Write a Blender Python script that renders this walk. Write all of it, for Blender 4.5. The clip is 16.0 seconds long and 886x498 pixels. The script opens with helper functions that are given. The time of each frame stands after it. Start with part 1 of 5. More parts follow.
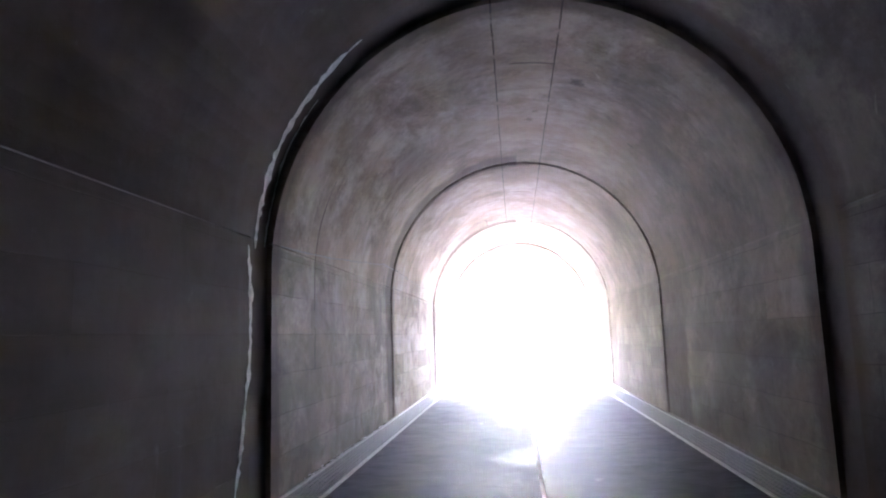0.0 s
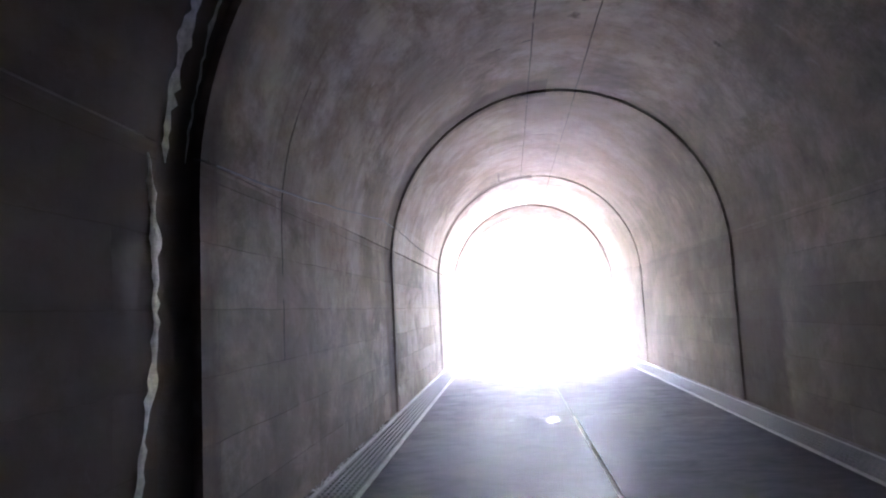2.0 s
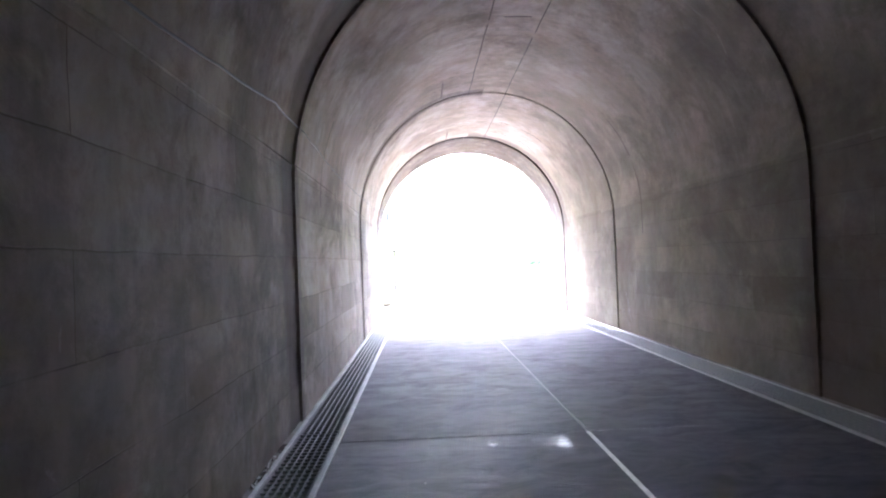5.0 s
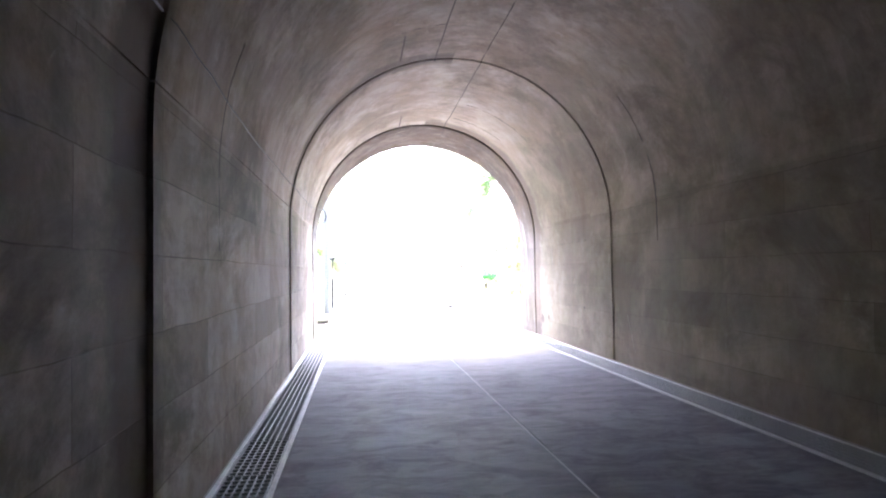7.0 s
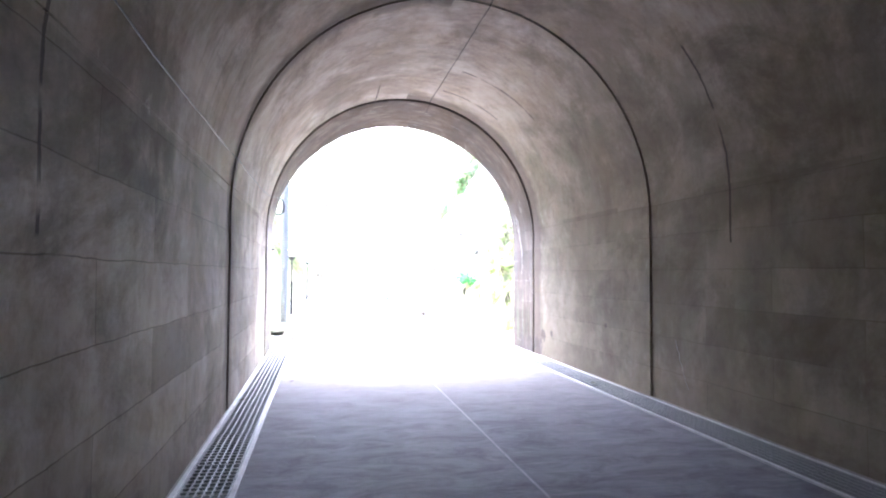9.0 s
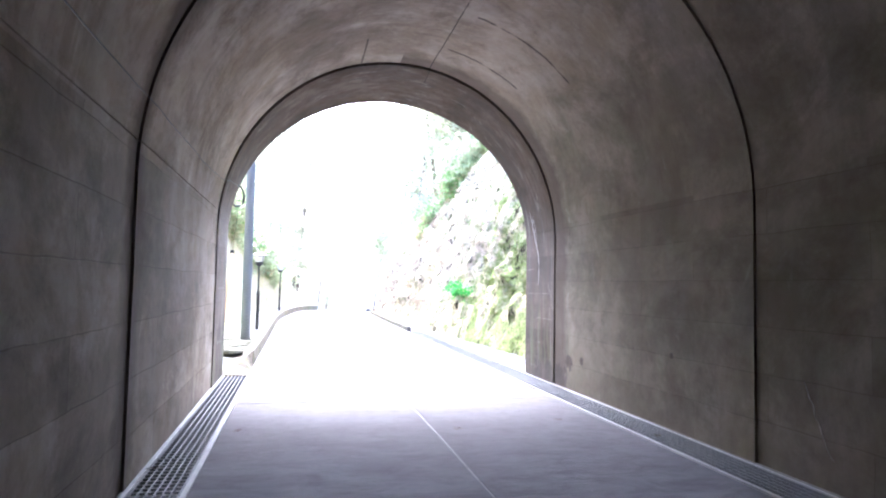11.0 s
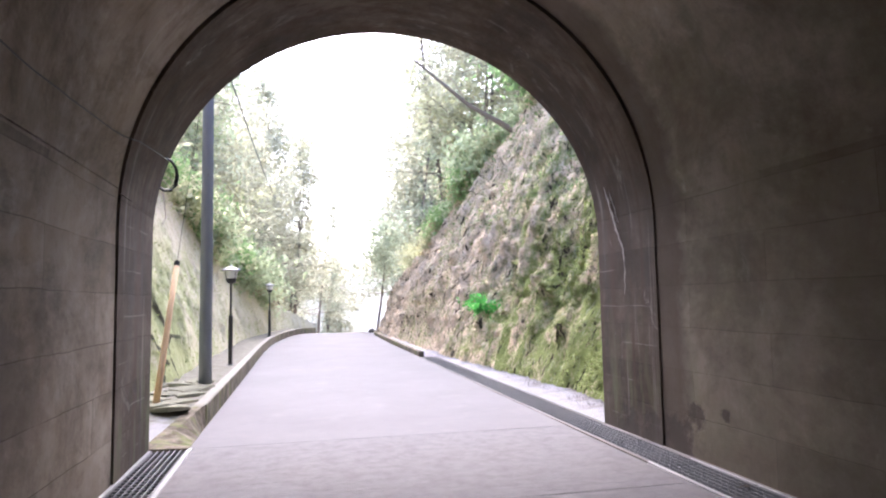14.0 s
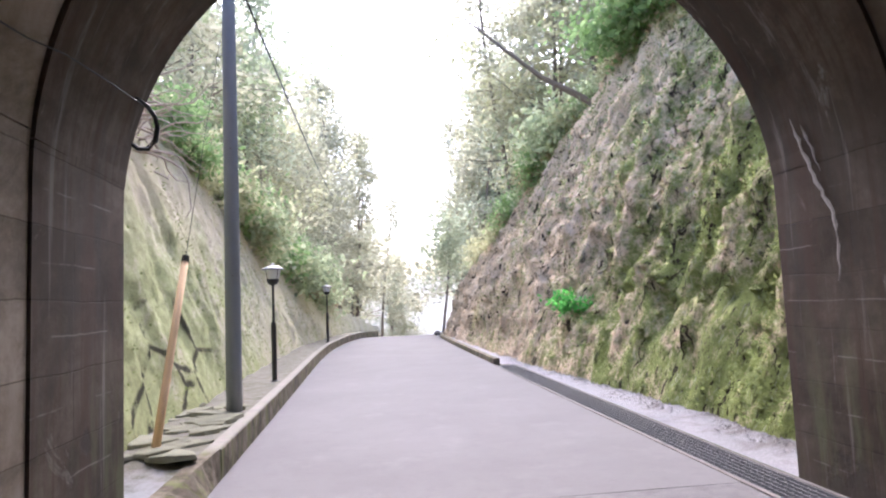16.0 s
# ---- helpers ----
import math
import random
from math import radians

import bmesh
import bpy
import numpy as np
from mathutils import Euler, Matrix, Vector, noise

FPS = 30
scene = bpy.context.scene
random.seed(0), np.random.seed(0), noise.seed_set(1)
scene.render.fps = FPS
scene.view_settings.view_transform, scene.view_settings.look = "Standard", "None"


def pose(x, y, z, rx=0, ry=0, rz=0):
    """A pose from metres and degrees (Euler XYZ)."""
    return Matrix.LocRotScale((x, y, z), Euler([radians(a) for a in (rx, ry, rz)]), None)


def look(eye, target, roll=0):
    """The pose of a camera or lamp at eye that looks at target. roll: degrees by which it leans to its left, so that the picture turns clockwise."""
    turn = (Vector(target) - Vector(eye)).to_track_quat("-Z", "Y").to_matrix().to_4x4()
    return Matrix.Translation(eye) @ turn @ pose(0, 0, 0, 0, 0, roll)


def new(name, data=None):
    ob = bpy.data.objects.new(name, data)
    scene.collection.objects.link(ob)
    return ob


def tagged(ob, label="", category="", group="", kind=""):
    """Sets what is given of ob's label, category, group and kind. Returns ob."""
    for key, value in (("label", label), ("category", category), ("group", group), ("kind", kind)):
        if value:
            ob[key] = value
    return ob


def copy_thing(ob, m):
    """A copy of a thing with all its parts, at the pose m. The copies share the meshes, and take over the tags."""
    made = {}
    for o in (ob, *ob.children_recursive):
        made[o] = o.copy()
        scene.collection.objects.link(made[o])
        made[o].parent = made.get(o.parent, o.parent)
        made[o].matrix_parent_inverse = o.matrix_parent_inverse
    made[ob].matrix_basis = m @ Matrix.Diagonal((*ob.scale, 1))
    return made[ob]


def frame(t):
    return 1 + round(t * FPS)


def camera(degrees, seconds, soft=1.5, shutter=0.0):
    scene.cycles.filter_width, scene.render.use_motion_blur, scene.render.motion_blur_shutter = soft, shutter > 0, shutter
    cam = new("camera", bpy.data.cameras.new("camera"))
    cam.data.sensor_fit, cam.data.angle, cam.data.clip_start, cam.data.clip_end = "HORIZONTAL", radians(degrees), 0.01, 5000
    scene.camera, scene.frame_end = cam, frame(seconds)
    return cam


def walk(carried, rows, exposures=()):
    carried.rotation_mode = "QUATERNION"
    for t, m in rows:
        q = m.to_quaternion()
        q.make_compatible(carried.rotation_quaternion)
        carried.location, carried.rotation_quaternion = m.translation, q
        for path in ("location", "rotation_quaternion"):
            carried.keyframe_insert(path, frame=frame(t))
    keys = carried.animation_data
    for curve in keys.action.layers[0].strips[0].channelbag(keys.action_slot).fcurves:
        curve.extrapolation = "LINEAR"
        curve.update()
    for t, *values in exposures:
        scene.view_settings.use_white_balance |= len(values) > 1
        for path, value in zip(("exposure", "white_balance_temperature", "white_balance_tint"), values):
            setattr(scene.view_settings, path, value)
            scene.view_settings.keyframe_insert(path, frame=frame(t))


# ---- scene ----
cam = camera(69.1, 16.0, soft=2.1)
PATH = [
    (0, (0.153, -0.255, 1.542), (-0.057, 1.716, 1.811), -1.8),
    (0.5, (0.051, 0.447, 1.655), (-0.161, 2.423, 1.877), -3.0),
    (1, (-0.152, 1.083, 1.564), (-0.349, 3.056, 1.825), -2.9),
    (1.5, (-0.318, 1.65, 1.535), (-0.569, 3.628, 1.691), -2.8),
    (2, (-0.437, 2.33, 1.535), (-0.632, 4.312, 1.727), -2.8),
    (2.5, (-0.509, 2.895, 1.561), (-0.584, 4.89, 1.68), -3.2),
    (3, (-0.607, 3.572, 1.565), (-0.737, 5.566, 1.63), -2.4),
    (3.5, (-0.691, 4.282, 1.477), (-0.632, 6.274, 1.311), -0.7),
    (4, (-0.792, 4.943, 1.482), (-0.78, 6.942, 1.409), -1.0),
    (6.5, (-1.214, 7.999, 1.582), (-0.988, 9.985, 1.647), -2.7),
    (7, (-1.191, 8.9, 1.505), (-0.932, 10.882, 1.575), -0.9),
    (7.5, (-1.206, 9.5, 1.562), (-0.97, 11.486, 1.572), -0.3),
    (8, (-1.25, 10.227, 1.546), (-1.095, 12.22, 1.603), -2.1),
    (8.5, (-1.22, 10.932, 1.511), (-0.911, 12.908, 1.521), -2.9),
    (9, (-1.218, 11.41, 1.555), (-0.848, 13.374, 1.631), 0.3),
    (11.3, (-1.011, 14.413, 1.51), (-0.578, 16.362, 1.624), 1.1),
    (11.5, (-0.973, 14.686, 1.514), (-0.552, 16.639, 1.6), 0.8),
    (12, (-0.858, 15.326, 1.486), (-0.351, 17.258, 1.577), 0.0),
    (12.5, (-0.814, 15.851, 1.504), (-0.515, 17.829, 1.538), -0.2),
    (13, (-0.797, 16.452, 1.496), (-0.425, 18.417, 1.546), -1.4),
    (13.5, (-0.728, 17.036, 1.507), (-0.312, 18.989, 1.62), -1.0),
    (14, (-0.664, 17.611, 1.504), (-0.237, 19.558, 1.665), -1.0),
    (14.5, (-0.597, 18.215, 1.499), (-0.254, 20.181, 1.635), -1.2),
    (15, (-0.545, 18.795, 1.508), (-0.26, 20.763, 1.715), -1.2),
    (15.5, (-0.487, 19.443, 1.521), (-0.174, 21.414, 1.656), 0.1),
    (16, (-0.472, 20.02, 1.517), (-0.233, 21.999, 1.681), -2.4),
]
walk(cam, [(t, look(eye, target, roll)) for t, eye, target, roll in PATH],
     [(0.0, 8.25, 5400, 28), (2.0, 7.65, 5350, 28), (4.0, 7.05, 5250, 25), (6.5, 6.3, 5400, 21), (8.0, 5.8, 5250, 20), (9.0, 5.75, 5200, 19), (11.5, 4.15, 5150, 18), (12.5, 3.55, 5150, 17), (13.0, 3.3, 5300, 18),
      (13.5, 3.05, 5600, 21), (14.5, 2.8, 5750, 22), (16.0, 2.5, 5800, 21)])

# ---- light ----
world = bpy.data.worlds.new("world")
scene.world = world
world.use_nodes = True
wn = world.node_tree
sky = wn.nodes.new("ShaderNodeTexSky")
sky.sky_type = "NISHITA"
sky.sun_disc = False
SUN_UP, SUN_TURN = radians(52), radians(0)
sky.sun_elevation, sky.sun_rotation = SUN_UP, SUN_TURN
sky.air_density, sky.dust_density, sky.ozone_density = 1.0, 4.0, 1.0
wn.links.new(sky.outputs[0], wn.nodes["Background"].inputs[0])
wn.nodes["Background"].inputs[1].default_value = 0.15
sun = new("sun", bpy.data.lights.new("sun", "SUN"))
sun.data.energy, sun.data.angle, sun.data.color = 0.85, radians(60), (1.0, 0.97, 0.92)
sun.matrix_world = look((0, 0, 30), (-math.sin(SUN_TURN) * math.cos(SUN_UP), -math.cos(SUN_TURN) * math.cos(SUN_UP), 30 - math.sin(SUN_UP)))
scene.cycles.max_bounces, scene.cycles.diffuse_bounces = 14, 10

# ---- plan ----
CX, HW, SPRING, CROWN = 0.34, 2.58, 2.3, 4.92
XL, XR = CX - HW, CX + HW
DL0, DL1 = -2.2, -1.83      # left drain
DR0, DR1 = 2.45, 2.85       # right drain
Y_END = 24.92
Y_BACK = -14.0


# ---- mesh helpers ----
def link(name, bm, material, smooth=False):
    me = bpy.data.meshes.new(name)
    bm.to_mesh(me)
    bm.free()
    if material:
        me.materials.append(material)
    if smooth:
        me.polygons.foreach_set("use_smooth", [True] * len(me.polygons))
    return new(name, me)


def part(name, bm, material, parent, label="", smooth=False):
    ob = link(name, bm, material, smooth)
    ob.parent = parent
    if label:
        tagged(ob, label)
    return ob


def raw(name, verts, faces, material, smooth=True):
    me = bpy.data.meshes.new(name)
    me.from_pydata(verts, [], faces)
    me.materials.append(material)
    if smooth:
        me.polygons.foreach_set("use_smooth", [True] * len(me.polygons))
    me.update()
    return new(name, me)


def box(bm, x0, x1, y0, y1, z0, z1, bevel=0.0):
    made = bmesh.ops.create_cube(bm, size=1.0)["verts"]
    for v in made:
        v.co = Vector((x0 + (v.co.x + 0.5) * (x1 - x0), y0 + (v.co.y + 0.5) * (y1 - y0), z0 + (v.co.z + 0.5) * (z1 - z0)))
    if bevel:
        edges = {e for v in made for e in v.link_edges}
        bmesh.ops.bevel(bm, geom=list(edges), offset=bevel, segments=1, affect="EDGES")
    return bm


def tube(bm, pts, radii, n=8, caps=True):
    pts = [Vector(p) for p in pts]
    rings = []
    for i, p in enumerate(pts):
        d = (pts[min(i + 1, len(pts) - 1)] - pts[max(i - 1, 0)]).normalized()
        a = d.cross(Vector((0.31, 0.95, 0.07)) if abs(d.z) > 0.8 else Vector((0, 0, 1))).normalized()
        b = d.cross(a)
        r = radii[i] if hasattr(radii, "__len__") else radii
        rings.append([bm.verts.new(p + r * (math.cos(2 * math.pi * k / n) * a + math.sin(2 * math.pi * k / n) * b)) for k in range(n)])
    for r0, r1 in zip(rings, rings[1:]):
        for k in range(n):
            bm.faces.new((r0[k], r0[(k + 1) % n], r1[(k + 1) % n], r1[k]))
    if caps:
        bm.faces.new(rings[0][::-1])
        bm.faces.new(rings[-1])
    return bm


def lathe(bm, prof, n=16, at=(0, 0, 0)):
    """Turned solid from (radius, z) pairs."""
    rings = [[bm.verts.new((at[0] + r * math.cos(2 * math.pi * k / n), at[1] + r * math.sin(2 * math.pi * k / n), at[2] + z)) for k in range(n)] for r, z in prof]
    for r0, r1 in zip(rings, rings[1:]):
        for k in range(n):
            bm.faces.new((r0[k], r0[(k + 1) % n], r1[(k + 1) % n], r1[k]))
    bm.faces.new(rings[0][::-1])
    bm.faces.new(rings[-1])
    return bm


# ---- materials ----
class Mat:
    """A node material with short ways to build it."""

    def __init__(self, name, rough=0.8, metal=0.0, spec=0.5):
        self.m = bpy.data.materials.new(name)
        self.m.use_nodes = True
        self.t = self.m.node_tree
        self.b = self.t.nodes["Principled BSDF"]
        self.b.inputs["Roughness"].default_value = rough
        self.b.inputs["Metallic"].default_value = metal
        self.b.inputs["Specular IOR Level"].default_value = spec
        self.geo = self.t.nodes.new("ShaderNodeNewGeometry")
        self.pos = self.geo.outputs["Position"]

    def put(self, socket, value):
        if hasattr(value, "is_output"):
            self.t.links.new(value, socket)
        elif hasattr(value, "__len__") and len(value) == 3 and socket.type == "RGBA":
            socket.default_value = (*value, 1)
        else:
            socket.default_value = value

    def stretch(self, x, y, z, vec=None):
        n = self.t.nodes.new("ShaderNodeMapping")
        self.put(n.inputs["Vector"], vec or self.pos)
        n.inputs["Scale"].default_value = (x, y, z)
        return n.outputs[0]

    def noise(self, scale, vec=None, detail=5, rough=0.6, distort=0.0):
        n = self.t.nodes.new("ShaderNodeTexNoise")
        self.put(n.inputs["Vector"], vec or self.pos)
        n.inputs["Scale"].default_value, n.inputs["Detail"].default_value = scale, detail
        n.inputs["Roughness"].default_value, n.inputs["Distortion"].default_value = rough, distort
        return n.outputs[0]

    def voronoi(self, scale, vec=None, feature="F1"):
        n = self.t.nodes.new("ShaderNodeTexVoronoi")
        n.feature = feature
        self.put(n.inputs["Vector"], vec or self.pos)
        n.inputs["Scale"].default_value = scale
        return n.outputs[0]

    def ramp(self, fac, lo, hi):
        n = self.t.nodes.new("ShaderNodeMapRange")
        self.put(n.inputs[0], fac)
        n.inputs[1].default_value, n.inputs[2].default_value = lo, hi
        return n.outputs[0]

    def math(self, op, a, b=0.0, c=0.0):
        n = self.t.nodes.new("ShaderNodeMath")
        n.operation = op
        for s, v in zip(n.inputs, (a, b, c)):
            self.put(s, v)
        return n.outputs[0]

    def axis(self, k, vec=None):
        n = self.t.nodes.new("ShaderNodeSeparateXYZ")
        self.put(n.inputs[0], vec or self.pos)
        return n.outputs[k]

    def mix(self, fac, a, b, blend="MIX"):
        n = self.t.nodes.new("ShaderNodeMix")
        n.data_type, n.blend_type = "RGBA", blend
        self.put(n.inputs[0], fac)
        self.put(n.inputs[6], a)
        self.put(n.inputs[7], b)
        return n.outputs[2]

    def random(self):
        return self.t.nodes.new("ShaderNodeObjectInfo").outputs["Random"]

    def colour(self, c):
        self.put(self.b.inputs["Base Color"], c)
        return self

    def rough(self, r):
        self.put(self.b.inputs["Roughness"], r)
        return self

    def bump(self, height, strength=0.3, dist=0.02):
        n = self.t.nodes.new("ShaderNodeBump")
        n.inputs["Strength"].default_value, n.inputs["Distance"].default_value = strength, dist
        self.put(n.inputs["Height"], height)
        self.t.links.new(n.outputs[0], self.b.inputs["Normal"])
        return self

    def band(self, v, lo, hi, soft):
        """1 between lo and hi, with soft edges."""
        return self.math("MULTIPLY", self.ramp(v, lo - soft, lo), self.math("SUBTRACT", 1.0, self.ramp(v, hi, hi + soft)))


def lining_material(name, base, dark, warm, stain=0.5, runs=False, olive_shade=0.0):
    """Old cast concrete: blotches, run-down streaks, shutter-board marks and joints' wet stains."""
    m = Mat(name, 0.85, spec=0.3)
    y, z, x = m.axis(1), m.axis(2), m.axis(0)
    blot = m.ramp(m.noise(0.85, detail=8, rough=0.72, distort=0.3), 0.4, 0.62)
    streak = m.ramp(m.noise(1.0, m.stretch(1.0, 2.6, 0.5), detail=7, rough=0.72, distort=0.7), 0.47, 0.68)
    grime = m.ramp(m.noise(3.2, detail=8, rough=0.75, distort=0.3), 0.5, 0.78)
    fine = m.noise(38.0, detail=4)
    c = m.mix(blot, base, warm)
    c = m.mix(m.math("MULTIPLY", streak, stain), c, dark)
    c = m.mix(m.math("MULTIPLY", grime, 0.62), c, dark)
    cloud = m.ramp(m.noise(0.55, m.stretch(1, 1, 1.5), detail=9, rough=0.74, distort=0.4), 0.5, 0.64)
    c = m.mix(m.math("MULTIPLY", cloud, 0.68), c, dark)
    patch = m.ramp(m.noise(0.42, m.stretch(1, 0.8, 1.2), detail=9, rough=0.72, distort=0.3), 0.48, 0.56)
    c = m.mix(m.math("MULTIPLY", patch, 0.42), c, dark)
    lime = m.ramp(m.noise(1.6, m.stretch(1, 1.5, 0.8), detail=7, rough=0.7, distort=1.2), 0.63, 0.74)
    c = m.mix(m.math("MULTIPLY", lime, 0.5), c, (0.6, 0.56, 0.5))
    # shutter boards
    low = m.math("LESS_THAN", z, 2.5)
    board = m.t.nodes.new("ShaderNodeTexBrick")
    comb = m.t.nodes.new("ShaderNodeCombineXYZ")
    warp = m.math("MULTIPLY", m.noise(1.3), 0.05)
    m.put(comb.inputs[0], m.math("ADD", y, warp))
    m.put(comb.inputs[1], m.math("ADD", z, warp))
    m.put(board.inputs["Vector"], comb.outputs[0])
    for k, v in (("Scale", 1.0), ("Mortar Size", 0.005), ("Mortar Smooth", 0.6), ("Brick Width", 2.1), ("Row Height", 0.41), ("Bias", 0.0)):
        board.inputs[k].default_value = v
    m.put(board.inputs["Color1"], (0.62, 0.61, 0.59))
    m.put(board.inputs["Color2"], (1, 1, 1))
    m.put(board.inputs["Mortar"], (0.42, 0.4, 0.37))
    worn = m.math("MULTIPLY", low, m.ramp(m.noise(1.1, detail=3), 0.28, 0.48))
    c = m.mix(m.math("MULTIPLY", worn, 0.95), c, m.mix(1.0, c, board.outputs["Color"], "MULTIPLY"))
    if runs:
        # rusty and mossy runs, pale sinter on the board lines
        tall = m.noise(1.0, m.stretch(3.0, 9.0, 0.35), detail=6, rough=0.7)
        c = m.mix(m.math("MULTIPLY", m.ramp(tall, 0.5, 0.62), 0.6), c, (0.075, 0.045, 0.034))
        c = m.mix(m.math("MULTIPLY", m.ramp(tall, 0.42, 0.32), 0.45), c, (0.3, 0.27, 0.24))
        c = m.mix(m.math("MULTIPLY", m.math("MULTIPLY", m.ramp(z, 1.6, 0.4), m.ramp(m.noise(2.0, m.stretch(1, 3, 0.6), detail=5), 0.48, 0.62)), 0.5), c, (0.13, 0.15, 0.075))
        rows = m.math("ABSOLUTE", m.math("SUBTRACT", m.math("FRACT", m.math("DIVIDE", m.math("ADD", z, m.math("MULTIPLY", m.noise(3.0), 0.04)), 0.41)), 0.5))
        sinter = m.math("MULTIPLY", m.math("MULTIPLY", m.ramp(rows, 0.018, 0.006), m.math("LESS_THAN", z, 2.4)), m.ramp(m.noise(2.4, detail=5), 0.48, 0.58))
        c = m.mix(m.math("MULTIPLY", sinter, 0.28), c, (0.42, 0.38, 0.34))
    if olive_shade:
        # olive-brown tint and painted shade on the right, thinning up the haunch, ragged edge
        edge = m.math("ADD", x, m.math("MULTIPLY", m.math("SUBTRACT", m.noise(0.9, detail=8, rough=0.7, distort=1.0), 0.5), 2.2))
        shade_film = m.math("MULTIPLY", m.ramp(edge, 1.5, 2.7), m.math("ADD", 0.72, m.math("MULTIPLY", m.ramp(m.noise(2.6, m.stretch(1, 1, 0.5), detail=7, rough=0.72), 0.4, 0.65), 0.28)))
        c = m.mix(m.math("MULTIPLY", shade_film, olive_shade), c, m.mix(m.ramp(m.noise(1.4, detail=6, rough=0.7), 0.42, 0.6), (0.1, 0.082, 0.058), (0.105, 0.1, 0.062)))
    # soot and damp beside ring joints; the first also paints the left wall dim
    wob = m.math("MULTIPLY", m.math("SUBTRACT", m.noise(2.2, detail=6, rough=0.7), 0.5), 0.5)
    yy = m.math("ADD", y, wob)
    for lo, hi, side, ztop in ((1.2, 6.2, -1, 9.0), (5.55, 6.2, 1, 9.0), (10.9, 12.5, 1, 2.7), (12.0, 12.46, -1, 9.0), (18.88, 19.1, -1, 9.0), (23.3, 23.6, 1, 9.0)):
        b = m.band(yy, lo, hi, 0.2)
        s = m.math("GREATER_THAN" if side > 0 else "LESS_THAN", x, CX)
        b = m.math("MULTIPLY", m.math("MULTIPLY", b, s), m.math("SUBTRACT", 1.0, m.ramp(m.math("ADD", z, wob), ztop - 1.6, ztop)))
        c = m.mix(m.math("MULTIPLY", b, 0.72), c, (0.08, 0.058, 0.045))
    # cracks, cast seams and small spalls
    bend = m.math("MULTIPLY", m.math("SUBTRACT", m.noise(1.7, detail=5, rough=0.7), 0.5), 0.09)
    gaps = m.ramp(m.noise(2.6, detail=3), 0.36, 0.46)
    y2, x2 = m.math("ADD", y, bend), m.math("ADD", x, m.math("MULTIPLY", bend, 0.35))
    lines = None
    for u, at, w, v, v0, v1, q, q0, q1 in (
            (x2, 0.05, 0.010, y, 6.0, 19.1, z, 4.5, 6.0), (x2, 0.80, 0.009, y, 6.0, 24.0, z, 4.5, 6.0),
            (y2, 7.62, 0.016, x, 0.25, 0.8, z, 4.5, 6.0), (y2, 14.98, 0.02, x, 0.2, 0.64, z, 4.5, 6.0), (y2, 17.57, 0.016, x, -0.57, 0.05, z, 4.4, 6.0),
            (x2, -0.52, 0.012, y, 17.55, 18.8, z, 4.3, 6.0), (y2, 7.47, 0.014, z, 1.2, 3.5, x, -4.0, 0.0), (y2, 14.02, 0.016, z, 1.7, 3.3, x, -4.0, 0.0),
            (y2, 17.38, 0.016, z, 1.9, 3.9, x, 1.0, 4.0), (y2, 10.4, 0.012, x, -0.5, 0.05, z, 4.4, 6.0), (x2, -0.25, 0.012, y, 22.6, 23.6, z, 4.4, 6.0),
            (y2, 22.7, 0.02, x, 0.9, 1.9, z, 4.0, 6.0), (y2, 21.5, 0.02, x, 1.0, 2.2, z, 3.8, 6.0)):
        b = m.math("LESS_THAN", m.math("ABSOLUTE", m.math("SUBTRACT", u, at)), w)
        b = m.math("MULTIPLY", m.math("MULTIPLY", b, m.band(v, v0, v1, 0.02)), m.band(q, q0, q1, 0.02))
        lines = b if lines is None else m.math("MAXIMUM", lines, b)
    lines = m.math("MULTIPLY", lines, gaps)
    for px, py, pz, r in ((1.1, 8.09, 4.8, 0.13), (0.52, 9.8, 4.9, 0.1), (0.62, 9.4, 4.9, 0.07), (2.0, 9.5, 4.3, 0.07), (2.92, 20.33, 0.8, 0.04), (2.92, 24.3, 0.02, 0.3), (2.92, 23.8, 0.08, 0.3), (2.92, 23.35, 0.12, 0.3), (2.92, 23.05, 0.42, 0.14), (2.92, 22.62, 0.47, 0.07), (-2.24, 24.3, 0.75, 0.1)):
        dn = m.t.nodes.new("ShaderNodeVectorMath")
        dn.operation = "DISTANCE"
        m.put(dn.inputs[0], m.pos)
        dn.inputs[1].default_value = (px, py, pz)
        dd = m.math("ADD", dn.outputs["Value"], m.math("MULTIPLY", m.math("SUBTRACT", m.noise(9.0), 0.5), r * 2.2))
        lines = m.math("MAXIMUM", lines, m.math("MULTIPLY", m.ramp(dd, r, r * 0.55), 0.8))
    c = m.mix(m.math("MULTIPLY", lines, 0.85), c, (0.05, 0.04, 0.037))
    # damp foot of the wall
    foot = m.math("SUBTRACT", 1.0, m.ramp(m.math("ADD", z, wob), 0.02, 0.4))
    c = m.mix(m.math("MULTIPLY", foot, 0.3), c, (0.12, 0.095, 0.078))
    rib = m.math("MULTIPLY", m.ramp(m.noise(1.0, m.stretch(0.9, 7.0, 0.9), detail=4, rough=0.6), 0.5, 0.62), m.math("GREATER_THAN", z, 2.56))
    c = m.mix(m.math("MULTIPLY", m.math("MULTIPLY", rib, m.ramp(m.noise(0.5), 0.45, 0.6)), 0.3), c, dark)
    m.colour(c)
    h = m.math("ADD", m.math("MULTIPLY", grime, -0.5), m.math("MULTIPLY", fine, 0.25))
    h = m.math("SUBTRACT", h, m.math("MULTIPLY", lines, 0.9))
    h = m.math("ADD", h, m.math("MULTIPLY", m.math("MULTIPLY", board.outputs["Fac"], worn), -0.6))
    m.bump(h, 0.35, 0.012)
    m.rough(m.math("SUBTRACT", 0.92, m.math("MULTIPLY", streak, 0.3)))
